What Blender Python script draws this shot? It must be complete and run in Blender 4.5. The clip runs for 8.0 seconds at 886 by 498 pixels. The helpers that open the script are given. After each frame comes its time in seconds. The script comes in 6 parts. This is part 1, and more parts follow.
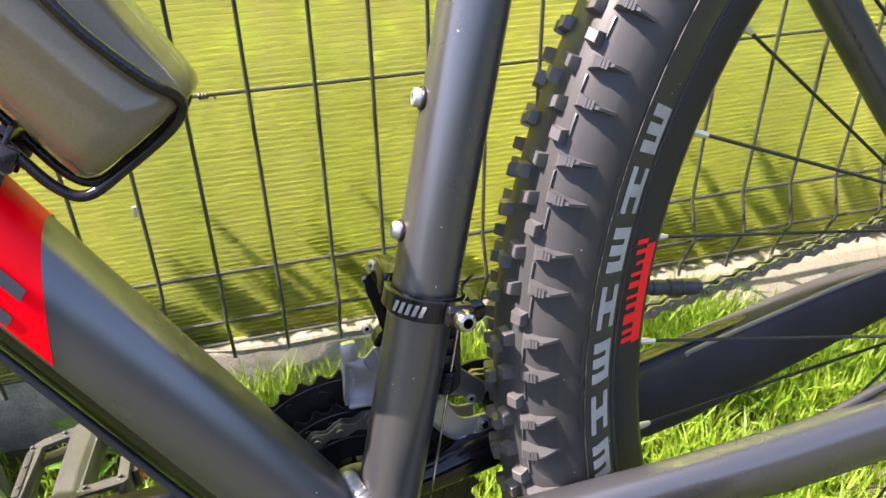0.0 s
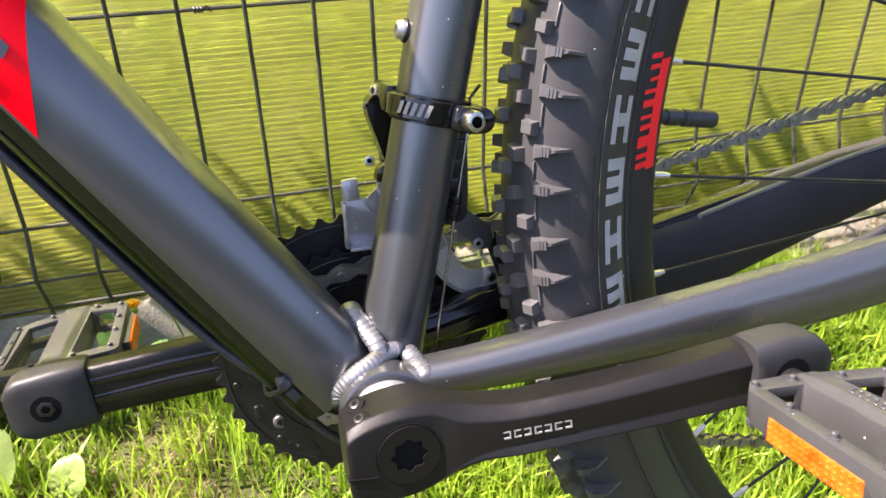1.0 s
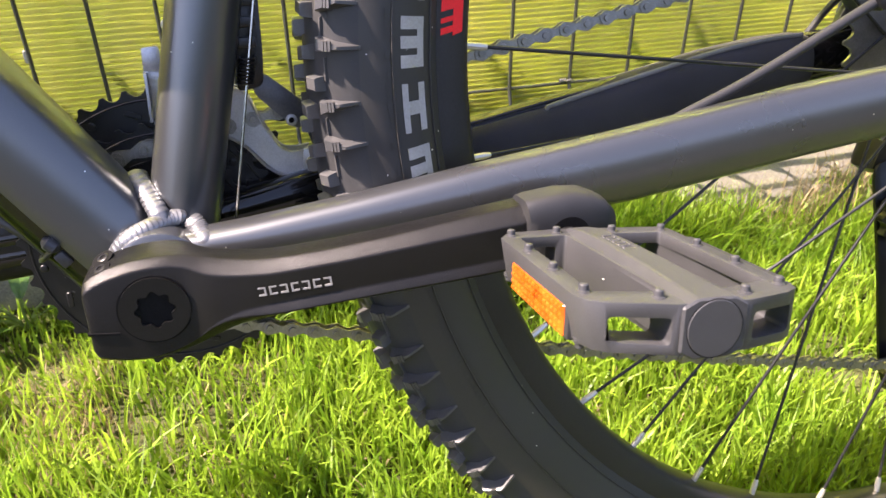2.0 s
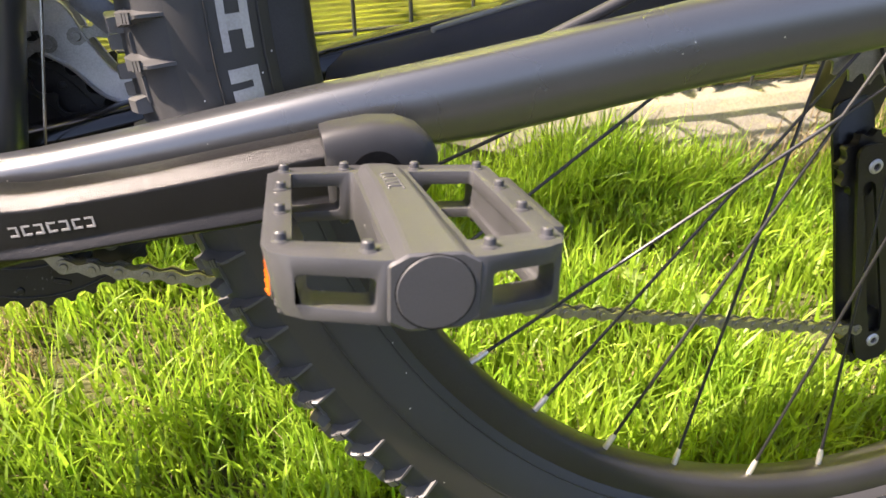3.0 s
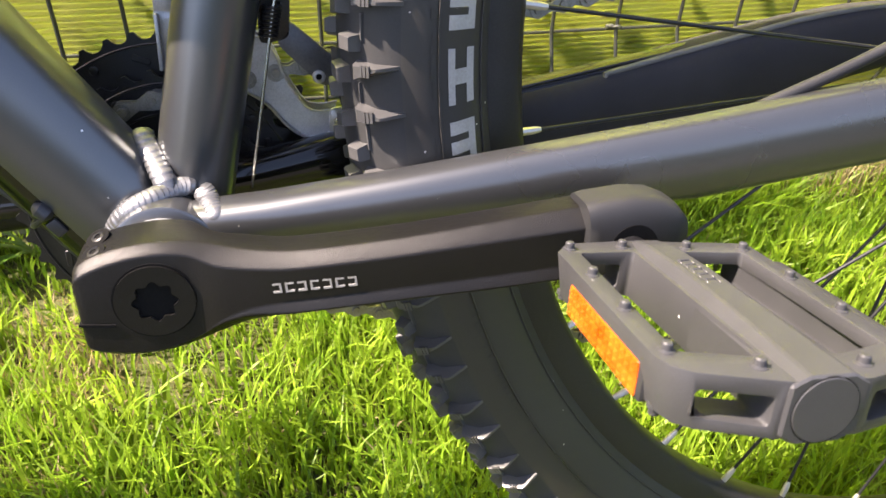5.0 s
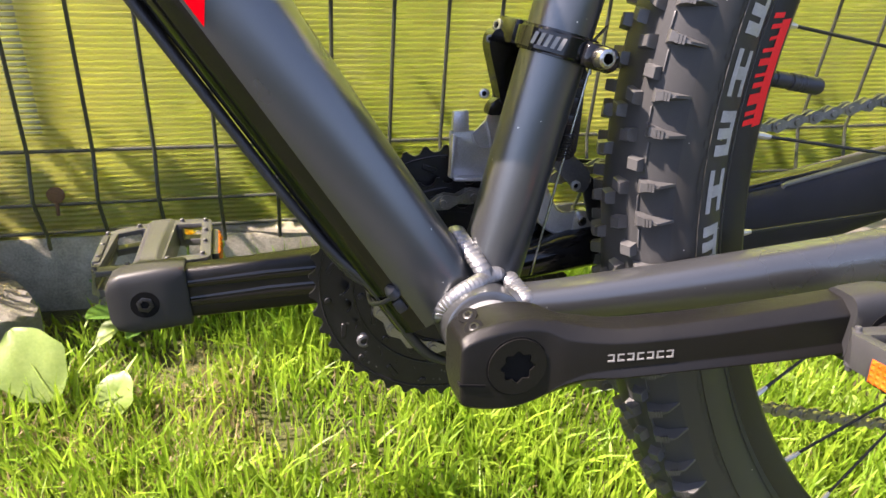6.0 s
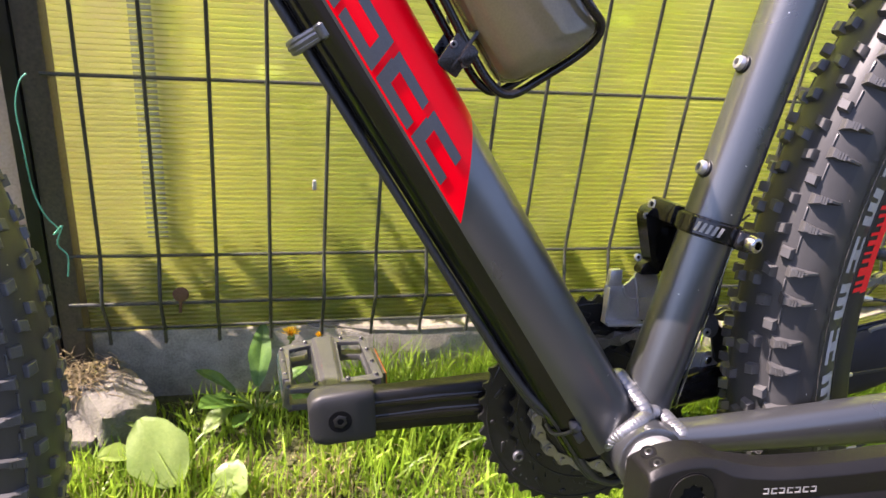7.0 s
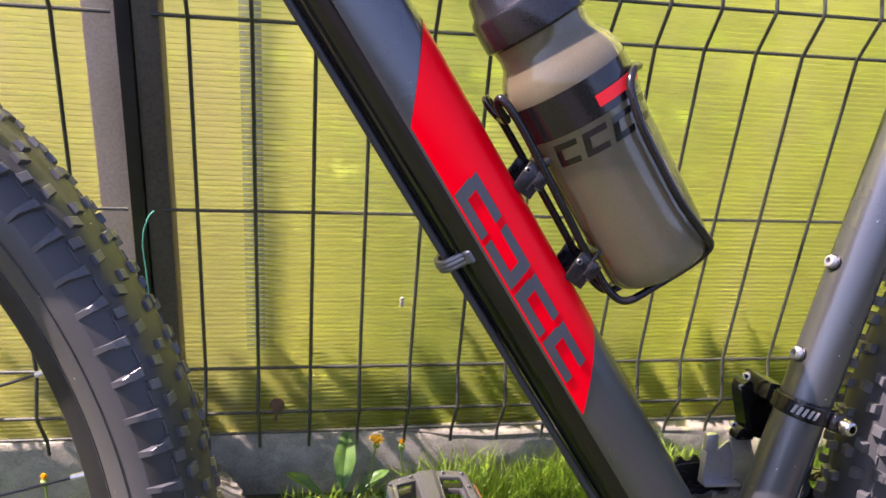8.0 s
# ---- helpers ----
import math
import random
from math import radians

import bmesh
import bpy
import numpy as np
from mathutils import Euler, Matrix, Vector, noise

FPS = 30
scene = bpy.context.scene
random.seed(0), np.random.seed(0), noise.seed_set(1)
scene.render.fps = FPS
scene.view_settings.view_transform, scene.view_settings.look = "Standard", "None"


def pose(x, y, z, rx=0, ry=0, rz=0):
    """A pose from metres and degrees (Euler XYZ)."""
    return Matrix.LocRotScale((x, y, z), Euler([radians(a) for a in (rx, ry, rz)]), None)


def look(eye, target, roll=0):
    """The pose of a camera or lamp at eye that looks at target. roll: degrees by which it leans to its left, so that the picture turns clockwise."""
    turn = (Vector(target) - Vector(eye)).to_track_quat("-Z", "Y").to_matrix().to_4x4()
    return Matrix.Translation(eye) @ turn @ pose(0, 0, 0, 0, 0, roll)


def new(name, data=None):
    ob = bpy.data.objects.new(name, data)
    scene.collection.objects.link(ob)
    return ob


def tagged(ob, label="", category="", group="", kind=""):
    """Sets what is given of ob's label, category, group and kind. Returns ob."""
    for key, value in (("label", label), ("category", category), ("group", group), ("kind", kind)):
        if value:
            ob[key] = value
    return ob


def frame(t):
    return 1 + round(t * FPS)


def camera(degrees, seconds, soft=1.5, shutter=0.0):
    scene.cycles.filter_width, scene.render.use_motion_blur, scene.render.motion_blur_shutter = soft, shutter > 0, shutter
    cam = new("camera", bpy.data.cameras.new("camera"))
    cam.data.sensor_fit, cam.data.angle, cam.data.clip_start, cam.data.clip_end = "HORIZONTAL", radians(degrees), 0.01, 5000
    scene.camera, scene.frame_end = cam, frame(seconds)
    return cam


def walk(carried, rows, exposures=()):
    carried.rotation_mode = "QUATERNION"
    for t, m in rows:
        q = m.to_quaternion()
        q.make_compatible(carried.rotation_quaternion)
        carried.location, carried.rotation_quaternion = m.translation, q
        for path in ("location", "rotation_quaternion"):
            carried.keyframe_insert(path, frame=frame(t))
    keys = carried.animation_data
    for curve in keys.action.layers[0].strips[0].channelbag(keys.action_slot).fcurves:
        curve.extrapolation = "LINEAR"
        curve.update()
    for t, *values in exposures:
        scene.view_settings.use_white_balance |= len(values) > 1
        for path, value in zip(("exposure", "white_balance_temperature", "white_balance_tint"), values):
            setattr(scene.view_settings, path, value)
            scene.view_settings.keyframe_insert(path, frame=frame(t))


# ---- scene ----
cam = camera(61.6, 8.0)
cam.data.dof.use_dof, cam.data.dof.focus_distance, cam.data.dof.aperture_fstop = True, 0.36, 32.0
PATH = [
    (0, (-0.029, -0.201, 0.64), (0.43, 1.433, -0.418), -0.8),
    (0.5, (-0.043, -0.213, 0.593), (0.437, 1.431, -0.439), -0.8),
    (1, (-0.045, -0.233, 0.55), (0.433, 1.42, -0.47), -0.8),
    (1.5, (-0.03, -0.253, 0.517), (0.432, 1.396, -0.517), -0.7),
    (2, (0.044, -0.271, 0.496), (0.511, 1.355, -0.57), -0.1),
    (2.2, (0.076, -0.273, 0.488), (0.541, 1.333, -0.608), 0.1),
    (3.3, (0.138, -0.243, 0.469), (0.475, 1.305, -0.751), -0.6),
    (3.5, (0.139, -0.234, 0.479), (0.468, 1.298, -0.764), -0.5),
    (4, (0.134, -0.226, 0.496), (0.472, 1.282, -0.773), 0.9),
    (4.5, (0.115, -0.226, 0.5), (0.499, 1.275, -0.766), 2.4),
    (5, (0.047, -0.223, 0.496), (0.449, 1.305, -0.731), 2.9),
    (5.2, (0.016, -0.224, 0.499), (0.422, 1.324, -0.701), 3.2),
    (6.3, (-0.138, -0.255, 0.553), (0.34, 1.404, -0.456), 5.1),
    (6.5, (-0.162, -0.26, 0.569), (0.32, 1.413, -0.414), 5.4),
    (7, (-0.216, -0.268, 0.603), (0.257, 1.453, -0.298), 6.2),
    (7.5, (-0.248, -0.275, 0.643), (0.183, 1.492, -0.19), 6.1),
    (8, (-0.274, -0.27, 0.692), (0.089, 1.533, -0.094), 5.1),
]
walk(cam, [(t, look(eye, target, roll)) for t, eye, target, roll in PATH], [(0, 2.3, 6800, 27), (2, 2.25, 7100, 29), (3.5, 2.3, 7450, 22), (4.5, 2.3, 7450, 22), (5.2, 2.25, 7250, 25), (6.5, 2.1, 6900, 29), (8, 1.95, 6450, 40)])

# world, sun and exposure
SUN = Vector((-0.60, 0.115, 0.79)).normalized()
world = bpy.data.worlds.new("sky")
scene.world = world
world.use_nodes = True
wn = world.node_tree.nodes
sky = wn.new("ShaderNodeTexSky")
sky.sky_type = "NISHITA"
sky.sun_disc = False
sky.sun_elevation = math.asin(SUN.z)
sky.sun_rotation = math.atan2(SUN.x, SUN.y)
wn["Background"].inputs["Strength"].default_value = 0.11
world.node_tree.links.new(sky.outputs["Color"], wn["Background"].inputs["Color"])
sun_data = bpy.data.lights.new("sun", "SUN")
sun_data.energy, sun_data.angle, sun_data.color = 4.7, radians(0.53), (1.0, 0.95, 0.86)
sun = new("sun", sun_data)
sun.matrix_world = look(SUN * 20, (0, 0, 0))


# materials
def material(name, color, rough=0.5, metal=0.0, vary=0.25, fine=900.0, broad=25.0, bump=0.15, depth=0.0004,
             spec=0.5, coat=0.0, second=None, island=0.0, translucent=0.0, specks=0.0):
    """A surface with two scales of variation in colour and roughness, and a fine relief."""
    m = bpy.data.materials.new(name)
    m.use_nodes = True
    nt = m.node_tree
    n, l = nt.nodes, nt.links
    b = n["Principled BSDF"]
    co = n.new("ShaderNodeTexCoord")
    big, small = n.new("ShaderNodeTexNoise"), n.new("ShaderNodeTexNoise")
    big.inputs["Scale"].default_value, big.inputs["Detail"].default_value = broad, 5
    small.inputs["Scale"].default_value, small.inputs["Detail"].default_value = fine, 6
    for t in (big, small):
        l.new(co.outputs["Object"], t.inputs["Vector"])
    add = n.new("ShaderNodeMath")
    add.operation = "ADD"
    l.new(big.outputs["Fac"], add.inputs[0])
    l.new(small.outputs["Fac"], add.inputs[1])
    ramp = n.new("ShaderNodeMapRange")
    ramp.inputs["From Min"].default_value, ramp.inputs["From Max"].default_value = 0.65, 1.35
    l.new(add.outputs[0], ramp.inputs["Value"])
    mix = n.new("ShaderNodeMix")
    mix.data_type = "RGBA"
    c2 = second or tuple(min(1, c * (1 + vary) + 0.02 * vary) for c in color)
    c1 = color if second else tuple(c * (1 - vary) for c in color)
    mix.inputs["A"].default_value, mix.inputs["B"].default_value = (*c1, 1), (*c2, 1)
    l.new(ramp.outputs["Result"], mix.inputs["Factor"])
    out = mix.outputs["Result"]
    if island:
        geo = n.new("ShaderNodeNewGeometry")
        hsv = n.new("ShaderNodeHueSaturation")
        span = n.new("ShaderNodeMapRange")
        span.inputs["To Min"].default_value, span.inputs["To Max"].default_value = 1 - island, 1 + island
        l.new(geo.outputs["Random Per Island"], span.inputs["Value"])
        l.new(span.outputs["Result"], hsv.inputs["Value"])
        l.new(out, hsv.inputs["Color"])
        out = hsv.outputs["Color"]
    if specks:
        # sparse pale dust grains
        vor = n.new("ShaderNodeTexVoronoi")
        vor.inputs["Scale"].default_value = 210
        l.new(co.outputs["Object"], vor.inputs["Vector"])
        near, some, both = n.new("ShaderNodeMath"), n.new("ShaderNodeMath"), n.new("ShaderNodeMath")
        near.operation, some.operation, both.operation = "LESS_THAN", "LESS_THAN", "MULTIPLY"
        near.inputs[1].default_value, some.inputs[1].default_value = 0.085, specks
        split = n.new("ShaderNodeSeparateColor")
        l.new(vor.outputs["Color"], split.inputs["Color"])
        l.new(vor.outputs["Distance"], near.inputs[0])
        l.new(split.outputs["Red"], some.inputs[0])
        l.new(near.outputs[0], both.inputs[0])
        l.new(some.outputs[0], both.inputs[1])
        dust = n.new("ShaderNodeMix")
        dust.data_type = "RGBA"
        dust.inputs["B"].default_value = (0.75, 0.72, 0.66, 1)
        l.new(both.outputs[0], dust.inputs["Factor"])
        l.new(out, dust.inputs["A"])
        out = dust.outputs["Result"]
    l.new(out, b.inputs["Base Color"])
    rr = n.new("ShaderNodeMapRange")
    rr.inputs["To Min"].default_value, rr.inputs["To Max"].default_value = max(0.03, rough * 0.85), min(1, rough * 1.15)
    l.new(big.outputs["Fac"], rr.inputs["Value"])
    l.new(rr.outputs["Result"], b.inputs["Roughness"])
    b.inputs["Metallic"].default_value = metal
    b.inputs["Specular IOR Level"].default_value = spec
    b.inputs["Coat Weight"].default_value = coat
    b.inputs["Coat Roughness"].default_value = 0.08
    if bump:
        bp = n.new("ShaderNodeBump")
        bp.inputs["Strength"].default_value, bp.inputs["Distance"].default_value = bump, depth
        l.new(small.outputs["Fac"], bp.inputs["Height"])
        l.new(bp.outputs["Normal"], b.inputs["Normal"])
    if translucent:
        tr = n.new("ShaderNodeBsdfTranslucent")
        l.new(out, tr.inputs["Color"])
        ms = n.new("ShaderNodeMixShader")
        ms.inputs["Fac"].default_value = translucent
        l.new(b.outputs["BSDF"], ms.inputs[1])
        l.new(tr.outputs["BSDF"], ms.inputs[2])
        l.new(ms.outputs["Shader"], n["Material Output"].inputs["Surface"])
    return m


PAINT = material("frame_paint", (0.126, 0.131, 0.134), 0.28, 0.80, 0.06, 2600, 9, 0.04, 0.0001, specks=0.07)
GLOSS = material("gloss_black_paint", (0.004, 0.004, 0.0045), 0.10, 0.0, 0.2, 1500, 20, 0.02, 0.0001, 0.45)
RED = material("red_paint", (0.96, 0.0, 0.006), 0.30, 0.0, 0.05, 1800, 15, 0.03, 0.0001, 0.15)
DECAL = material("decal_grey", (0.06, 0.065, 0.075), 0.42, 0.2, 0.15, 1500, 30, 0.0)
PALE = material("pale_print", (0.36, 0.35, 0.32), 0.6, 0.0, 0.18, 900, 60, 0.05)
SOFT_PRINT = material("worn_print", (0.21, 0.21, 0.205), 0.5, 0.0, 0.15, 900, 60, 0.0)
RED_PRINT = material("red_print", (0.90, 0.008, 0.008), 0.45, 0.0, 0.1, 900, 60, 0.0)
CRANK = material("anodised_black", (0.0040, 0.0038, 0.0036), 0.33, 0.0, 0.9, 2400, 14, 0.8, 0.00022, spec=0.26, second=(0.0105, 0.0100, 0.0095))
BLACK = material("black_steel", (0.008, 0.008, 0.009), 0.34, 0.2, 0.4, 1200, 40, 0.1, 0.0002)
RUBBER = material("boot_rubber", (0.0175, 0.0177, 0.0187), 0.52, 0.0, 0.15, 2500, 30, 0.12, 0.0002, spec=0.4)
HOUSING = material("cable_housing", (0.025, 0.025, 0.027), 0.42, 0.0, 0.2, 1500, 40, 0.05)
RESIN = material("pedal_resin", (0.041, 0.0412, 0.0428), 0.40, 0.0, 0.22, 2800, 35, 0.3, 0.0002, spec=0.5, specks=0.04)
TYRE = material("tyre_rubber", (0.030, 0.0285, 0.026), 0.40, 0.0, 0.2, 2600, 14, 0.15, 0.0002, second=(0.041, 0.039, 0.035), spec=0.45, specks=0.08)
# front flanks: tyre rubber lightened for the sun and sky falling on them
LIT_TYRE = material("lit_tyre_rubber", (0.046, 0.045, 0.043), 0.42, 0.0, 0.2, 2600, 12, 0.15, 0.0002, second=(0.072, 0.070, 0.066), spec=0.45, specks=0.08)
# rear knobs: tread rubber made paler, with the sun on the blocks painted in
LIT_KNOB = material("sunlit_knob_rubber", (0.052, 0.051, 0.050), 0.36, 0.0, 0.2, 2200, 40, 0.12, 0.0002, spec=0.55, second=(0.080, 0.079, 0.077))
TREAD = material("tread_rubber", (0.031, 0.031, 0.031), 0.44, 0.0, 0.2, 2200, 25, 0.12, 0.0002, spec=0.3, second=(0.048, 0.048, 0.047))
FRONT_KNOB = material("glossy_knob_rubber", (0.045, 0.045, 0.046), 0.30, 0.0, 0.2, 1800, 40, 0.2, 0.0003, second=(0.080, 0.079, 0.078), spec=0.5)
RIM = material("rim_black", (0.024, 0.023, 0.022), 0.4, 0.35, 0.2, 1500, 18, 0.06, 0.0001)
SPOKE = material("spoke_black", (0.03, 0.03, 0.032), 0.35, 0.6, 0.2, 1500, 30, 0.0)
BRASS = material("nipple_silver", (0.62, 0.58, 0.52), 0.35, 0.7, 0.15, 1500, 80, 0.0)
STEEL = material("bright_steel", (0.50, 0.48, 0.44), 0.24, 1.0, 0.2, 1500, 60, 0.08, 0.0001)
WELD = material("weld_silver", (0.20, 0.203, 0.207), 0.40, 0.75, 0.25, 1200, 160, 0.15, 0.0002)
SILVER = material("satin_alloy", (0.48, 0.48, 0.49), 0.40, 0.75, 0.2, 1500, 60, 0.15, 0.0002)
CHAIN = material("oiled_chain", (0.27, 0.262, 0.25), 0.36, 0.85, 0.3, 1500, 90, 0.15, 0.0002)
NEOPRENE = material("neoprene", (0.028, 0.027, 0.03), 0.8, 0.0, 0.3, 3500, 25, 0.4, 0.0003, 0.3)
PIPING = material("guard_piping", (0.14, 0.136, 0.13), 0.7, 0.0, 0.2, 2500, 40, 0.3, 0.0003)
AMBER = material("amber_reflector", (0.44, 0.075, 0.002), 0.14, 0.0, 0.5, 260, 120, 0.5, 0.0006, 0.6, 0.5)
SMOKED = material("smoked_reflector", (0.02, 0.035, 0.035), 0.15, 0.0, 0.2, 900, 60, 0.1, 0.0002, 0.6)
WIRE = material("fence_wire", (0.026, 0.028, 0.023), 0.45, 0.1, 0.4, 900, 30, 0.25, 0.0003)
POST = material("post_paint", (0.030, 0.024, 0.015), 0.7, 0.0, 0.5, 300, 11, 0.6, 0.0010, second=(0.085, 0.068, 0.042))
CONCRETE = material("concrete", (0.16, 0.146, 0.110), 0.92, 0.0, 0.4, 420, 38, 0.7, 0.0012, 0.3, second=(0.36, 0.333, 0.265))
STONE = material("stone", (0.085, 0.080, 0.066), 0.9, 0.0, 0.3, 300, 20, 0.8, 0.002, 0.3, second=(0.17, 0.16, 0.14))
SOIL = material("lawn_soil", (0.032, 0.038, 0.013), 0.95, 0.0, 0.4, 180, 9, 0.8, 0.006, 0.2, second=(0.085, 0.088, 0.034))
STRAW = material("dry_straw", (0.30, 0.23, 0.13), 0.75, 0.0, 0.3, 400, 40, 0.1, island=0.4, translucent=0.3)
LEAF = material("weed_leaf", (0.14, 0.215, 0.045), 0.42, 0.0, 0.25, 350, 45, 0.4, 0.0008, second=(0.225, 0.30, 0.08), translucent=0.35)
EARTH = material("dark_earth", (0.018, 0.014, 0.009), 0.95, 0.0, 0.4, 120, 8, 0.8, 0.006, 0.2, second=(0.045, 0.036, 0.022))
UNSEEN_PAVING = material("unseen_paving", (0.045, 0.044, 0.042), 0.9, 0.0, 0.2, 200, 6, 0.5, 0.001, 0.3, second=(0.08, 0.078, 0.074))
CLIP = material("clip_grey", (0.13, 0.13, 0.135), 0.4, 0.6, 0.2, 900, 40, 0.1)
MORTAR = material("pale_mortar", (0.12, 0.108, 0.082), 0.9, 0.0, 0.2, 260, 9, 0.6, 0.0015, second=(0.225, 0.206, 0.165))
UNSEEN_HEDGE = material("unseen_hedge", (0.018, 0.035, 0.010), 0.85, 0.0, 0.4, 14, 1.5, 0.9, 0.05, 0.2, second=(0.055, 0.085, 0.022))
YELLOW = material("petal_yellow", (0.85, 0.50, 0.02), 0.6, 0.0, 0.2, 500, 90, 0.1, translucent=0.3)
STEM = material("weed_stem", (0.20, 0.28, 0.06), 0.5, 0.0, 0.3, 500, 50, 0.1, translucent=0.2)
TWINE = material("green_twine", (0.06, 0.34, 0.24), 0.6, 0.0, 0.3, 1500, 60, 0.2)
CLEAR_CAP = material("bottle_cap", (0.013, 0.011, 0.012), 0.2, 0.0, 0.25, 900, 30, 0.06)
BAND = material("bottle_band", (0.012, 0.010, 0.010), 0.16, 0.0, 0.2, 900, 30, 0.0)
CAGE = material("cage_black", (0.014, 0.012, 0.013), 0.2, 0.3, 0.3, 900, 30, 0.1)
BOARD = material("weathered_board", (0.48, 0.35, 0.25), 0.85, 0.0, 0.3, 300, 12, 0.5, 0.0008, second=(0.70, 0.55, 0.42))
RUST = material("rusty_iron", (0.075, 0.032, 0.014), 0.85, 0.1, 0.4, 700, 60, 0.6, 0.0006, second=(0.16, 0.085, 0.045))
GREY_STRIP = material("grey_strip", (0.30, 0.32, 0.30), 0.6, 0.0, 0.25, 300, 9, 0.2)
DARK_LEAF = material("dock_leaf", (0.055, 0.13, 0.022), 0.40, 0.0, 0.25, 350, 45, 0.4, 0.0008, second=(0.10, 0.20, 0.035), translucent=0.35)
# made-up dark plants that dim the lower part of the sheet
SHADE_PLANTS = material("shade_plants", (0.020, 0.022, 0.007), 0.7, 0.0, 0.3, 60, 3, 0.0, second=(0.060, 0.060, 0.020), island=0.4, translucent=0.2)
HEDGE = material("hedge_leaves", (0.065, 0.15, 0.012), 0.55, 0.0, 0.3, 30, 2.6, 0.0, second=(0.42, 0.50, 0.06), island=0.35, translucent=0.5)


def grass_material():
    m = material("grass_blades", (0.085, 0.20, 0.012), 0.45, 0.0, 0.3, 60, 10, 0.0, spec=0.4, second=(0.34, 0.47, 0.05),
                 island=0.38, translucent=0.48)
    return m


GRASS = grass_material()


def bottle_material():
    m = material("smoked_bottle", (0.165, 0.140, 0.086), 0.20, 0.0, 0.12, 900, 20, 0.05)
    b = m.node_tree.nodes["Principled BSDF"]
    b.inputs["Transmission Weight"].default_value = 0.3
    b.inputs["IOR"].default_value = 1.3
    b.inputs["Coat Weight"].default_value = 0.7
    return m


BOTTLE = bottle_material()


def sheet_material(name, tint, clear, rough, chalky):
    """Milky plastic: light scattered through it, with a blurred view of what stands behind."""
    m = bpy.data.materials.new(name)
    m.use_nodes = True
    n, l = m.node_tree.nodes, m.node_tree.links
    n.remove(n["Principled BSDF"])
    co, noise_ = n.new("ShaderNodeTexCoord"), n.new("ShaderNodeTexNoise")
    noise_.inputs["Scale"].default_value, noise_.inputs["Detail"].default_value = 4, 4
    l.new(co.outputs["Object"], noise_.inputs["Vector"])
    mix = n.new("ShaderNodeMix")
    mix.data_type = "RGBA"
    mix.inputs["A"].default_value = (tint[0] * 0.66, tint[1] * 0.74, tint[2] * 0.62, 1)
    mix.inputs["B"].default_value = (*tint, 1)
    spread = n.new("ShaderNodeMapRange")
    spread.inputs["From Min"].default_value, spread.inputs["From Max"].default_value = 0.32, 0.62
    l.new(noise_.outputs["Fac"], spread.inputs["Value"])
    l.new(spread.outputs["Result"], mix.inputs["Factor"])
    # milky clouds in the plastic
    cloud, haze, milk = n.new("ShaderNodeTexNoise"), n.new("ShaderNodeMapRange"), n.new("ShaderNodeMix")
    place = n.new("ShaderNodeMapping")
    place.inputs["Scale"].default_value = (1.6, 1.0, 0.8)
    cloud.inputs["Scale"].default_value, cloud.inputs["Detail"].default_value = 7, 3
    haze.inputs["From Min"].default_value, haze.inputs["From Max"].default_value = 0.5, 0.72
    haze.inputs["To Max"].default_value = 0.55
    milk.data_type = "RGBA"
    milk.inputs["B"].default_value = (0.80, 0.78, 0.50, 1)
    l.new(co.outputs["Object"], place.inputs["Vector"])
    l.new(place.outputs["Vector"], cloud.inputs["Vector"])
    l.new(cloud.outputs["Fac"], haze.inputs["Value"])
    l.new(haze.outputs["Result"], milk.inputs["Factor"])
    l.new(mix.outputs["Result"], milk.inputs["A"])
    mix = milk
    # the end by the post is paler
    sep, fade, pale = n.new("ShaderNodeSeparateXYZ"), n.new("ShaderNodeMapRange"), n.new("ShaderNodeMix")
    pale.data_type = "RGBA"
    pale.inputs["B"].default_value = (0.72, 0.69, 0.42, 1)
    fade.inputs["From Min"].default_value, fade.inputs["From Max"].default_value = -0.12, -0.42
    fade.inputs["To Max"].default_value = 0.6
    l.new(co.outputs["Object"], sep.inputs["Vector"])
    l.new(sep.outputs["X"], fade.inputs["Value"])
    l.new(fade.outputs["Result"], pale.inputs["Factor"])
    l.new(mix.outputs["Result"], pale.inputs["A"])
    mix = pale
    tr, rf, gl = n.new("ShaderNodeBsdfTranslucent"), n.new("ShaderNodeBsdfRefraction"), n.new("ShaderNodeBsdfGlossy")
    rf.inputs["Roughness"].default_value, rf.inputs["IOR"].default_value = rough, 1.08
    gl.inputs["Roughness"].default_value = 0.13
    for s in (tr, rf):
        l.new(mix.outputs["Result"], s.inputs["Color"])
    a, b = n.new("ShaderNodeMixShader"), n.new("ShaderNodeMixShader")
    a.inputs["Fac"].default_value, b.inputs["Fac"].default_value = clear, 0.075
    l.new(tr.outputs["BSDF"], a.inputs[1])
    l.new(rf.outputs["BSDF"], a.inputs[2])
    l.new(a.outputs["Shader"], b.inputs[1])
    l.new(gl.outputs["BSDF"], b.inputs[2])
    # the plastic is chalky and scatters the daylight on its face, most where paler
    chalk, worn, dusty = n.new("ShaderNodeBsdfDiffuse"), n.new("ShaderNodeMixShader"), n.new("ShaderNodeMapRange")
    chalk.inputs["Color"].default_value = (0.72, 0.69, 0.44, 1)
    dusty.inputs["From Max"].default_value = 0.6
    dusty.inputs["To Min"].default_value, dusty.inputs["To Max"].default_value = chalky * 0.42, chalky
    l.new(fade.outputs["Result"], dusty.inputs["Value"])
    l.new(dusty.outputs["Result"], worn.inputs["Fac"])
    l.new(b.outputs["Shader"], worn.inputs[1])
    l.new(chalk.outputs["BSDF"], worn.inputs[2])
    l.new(worn.outputs["Shader"], n["Material Output"].inputs["Surface"])
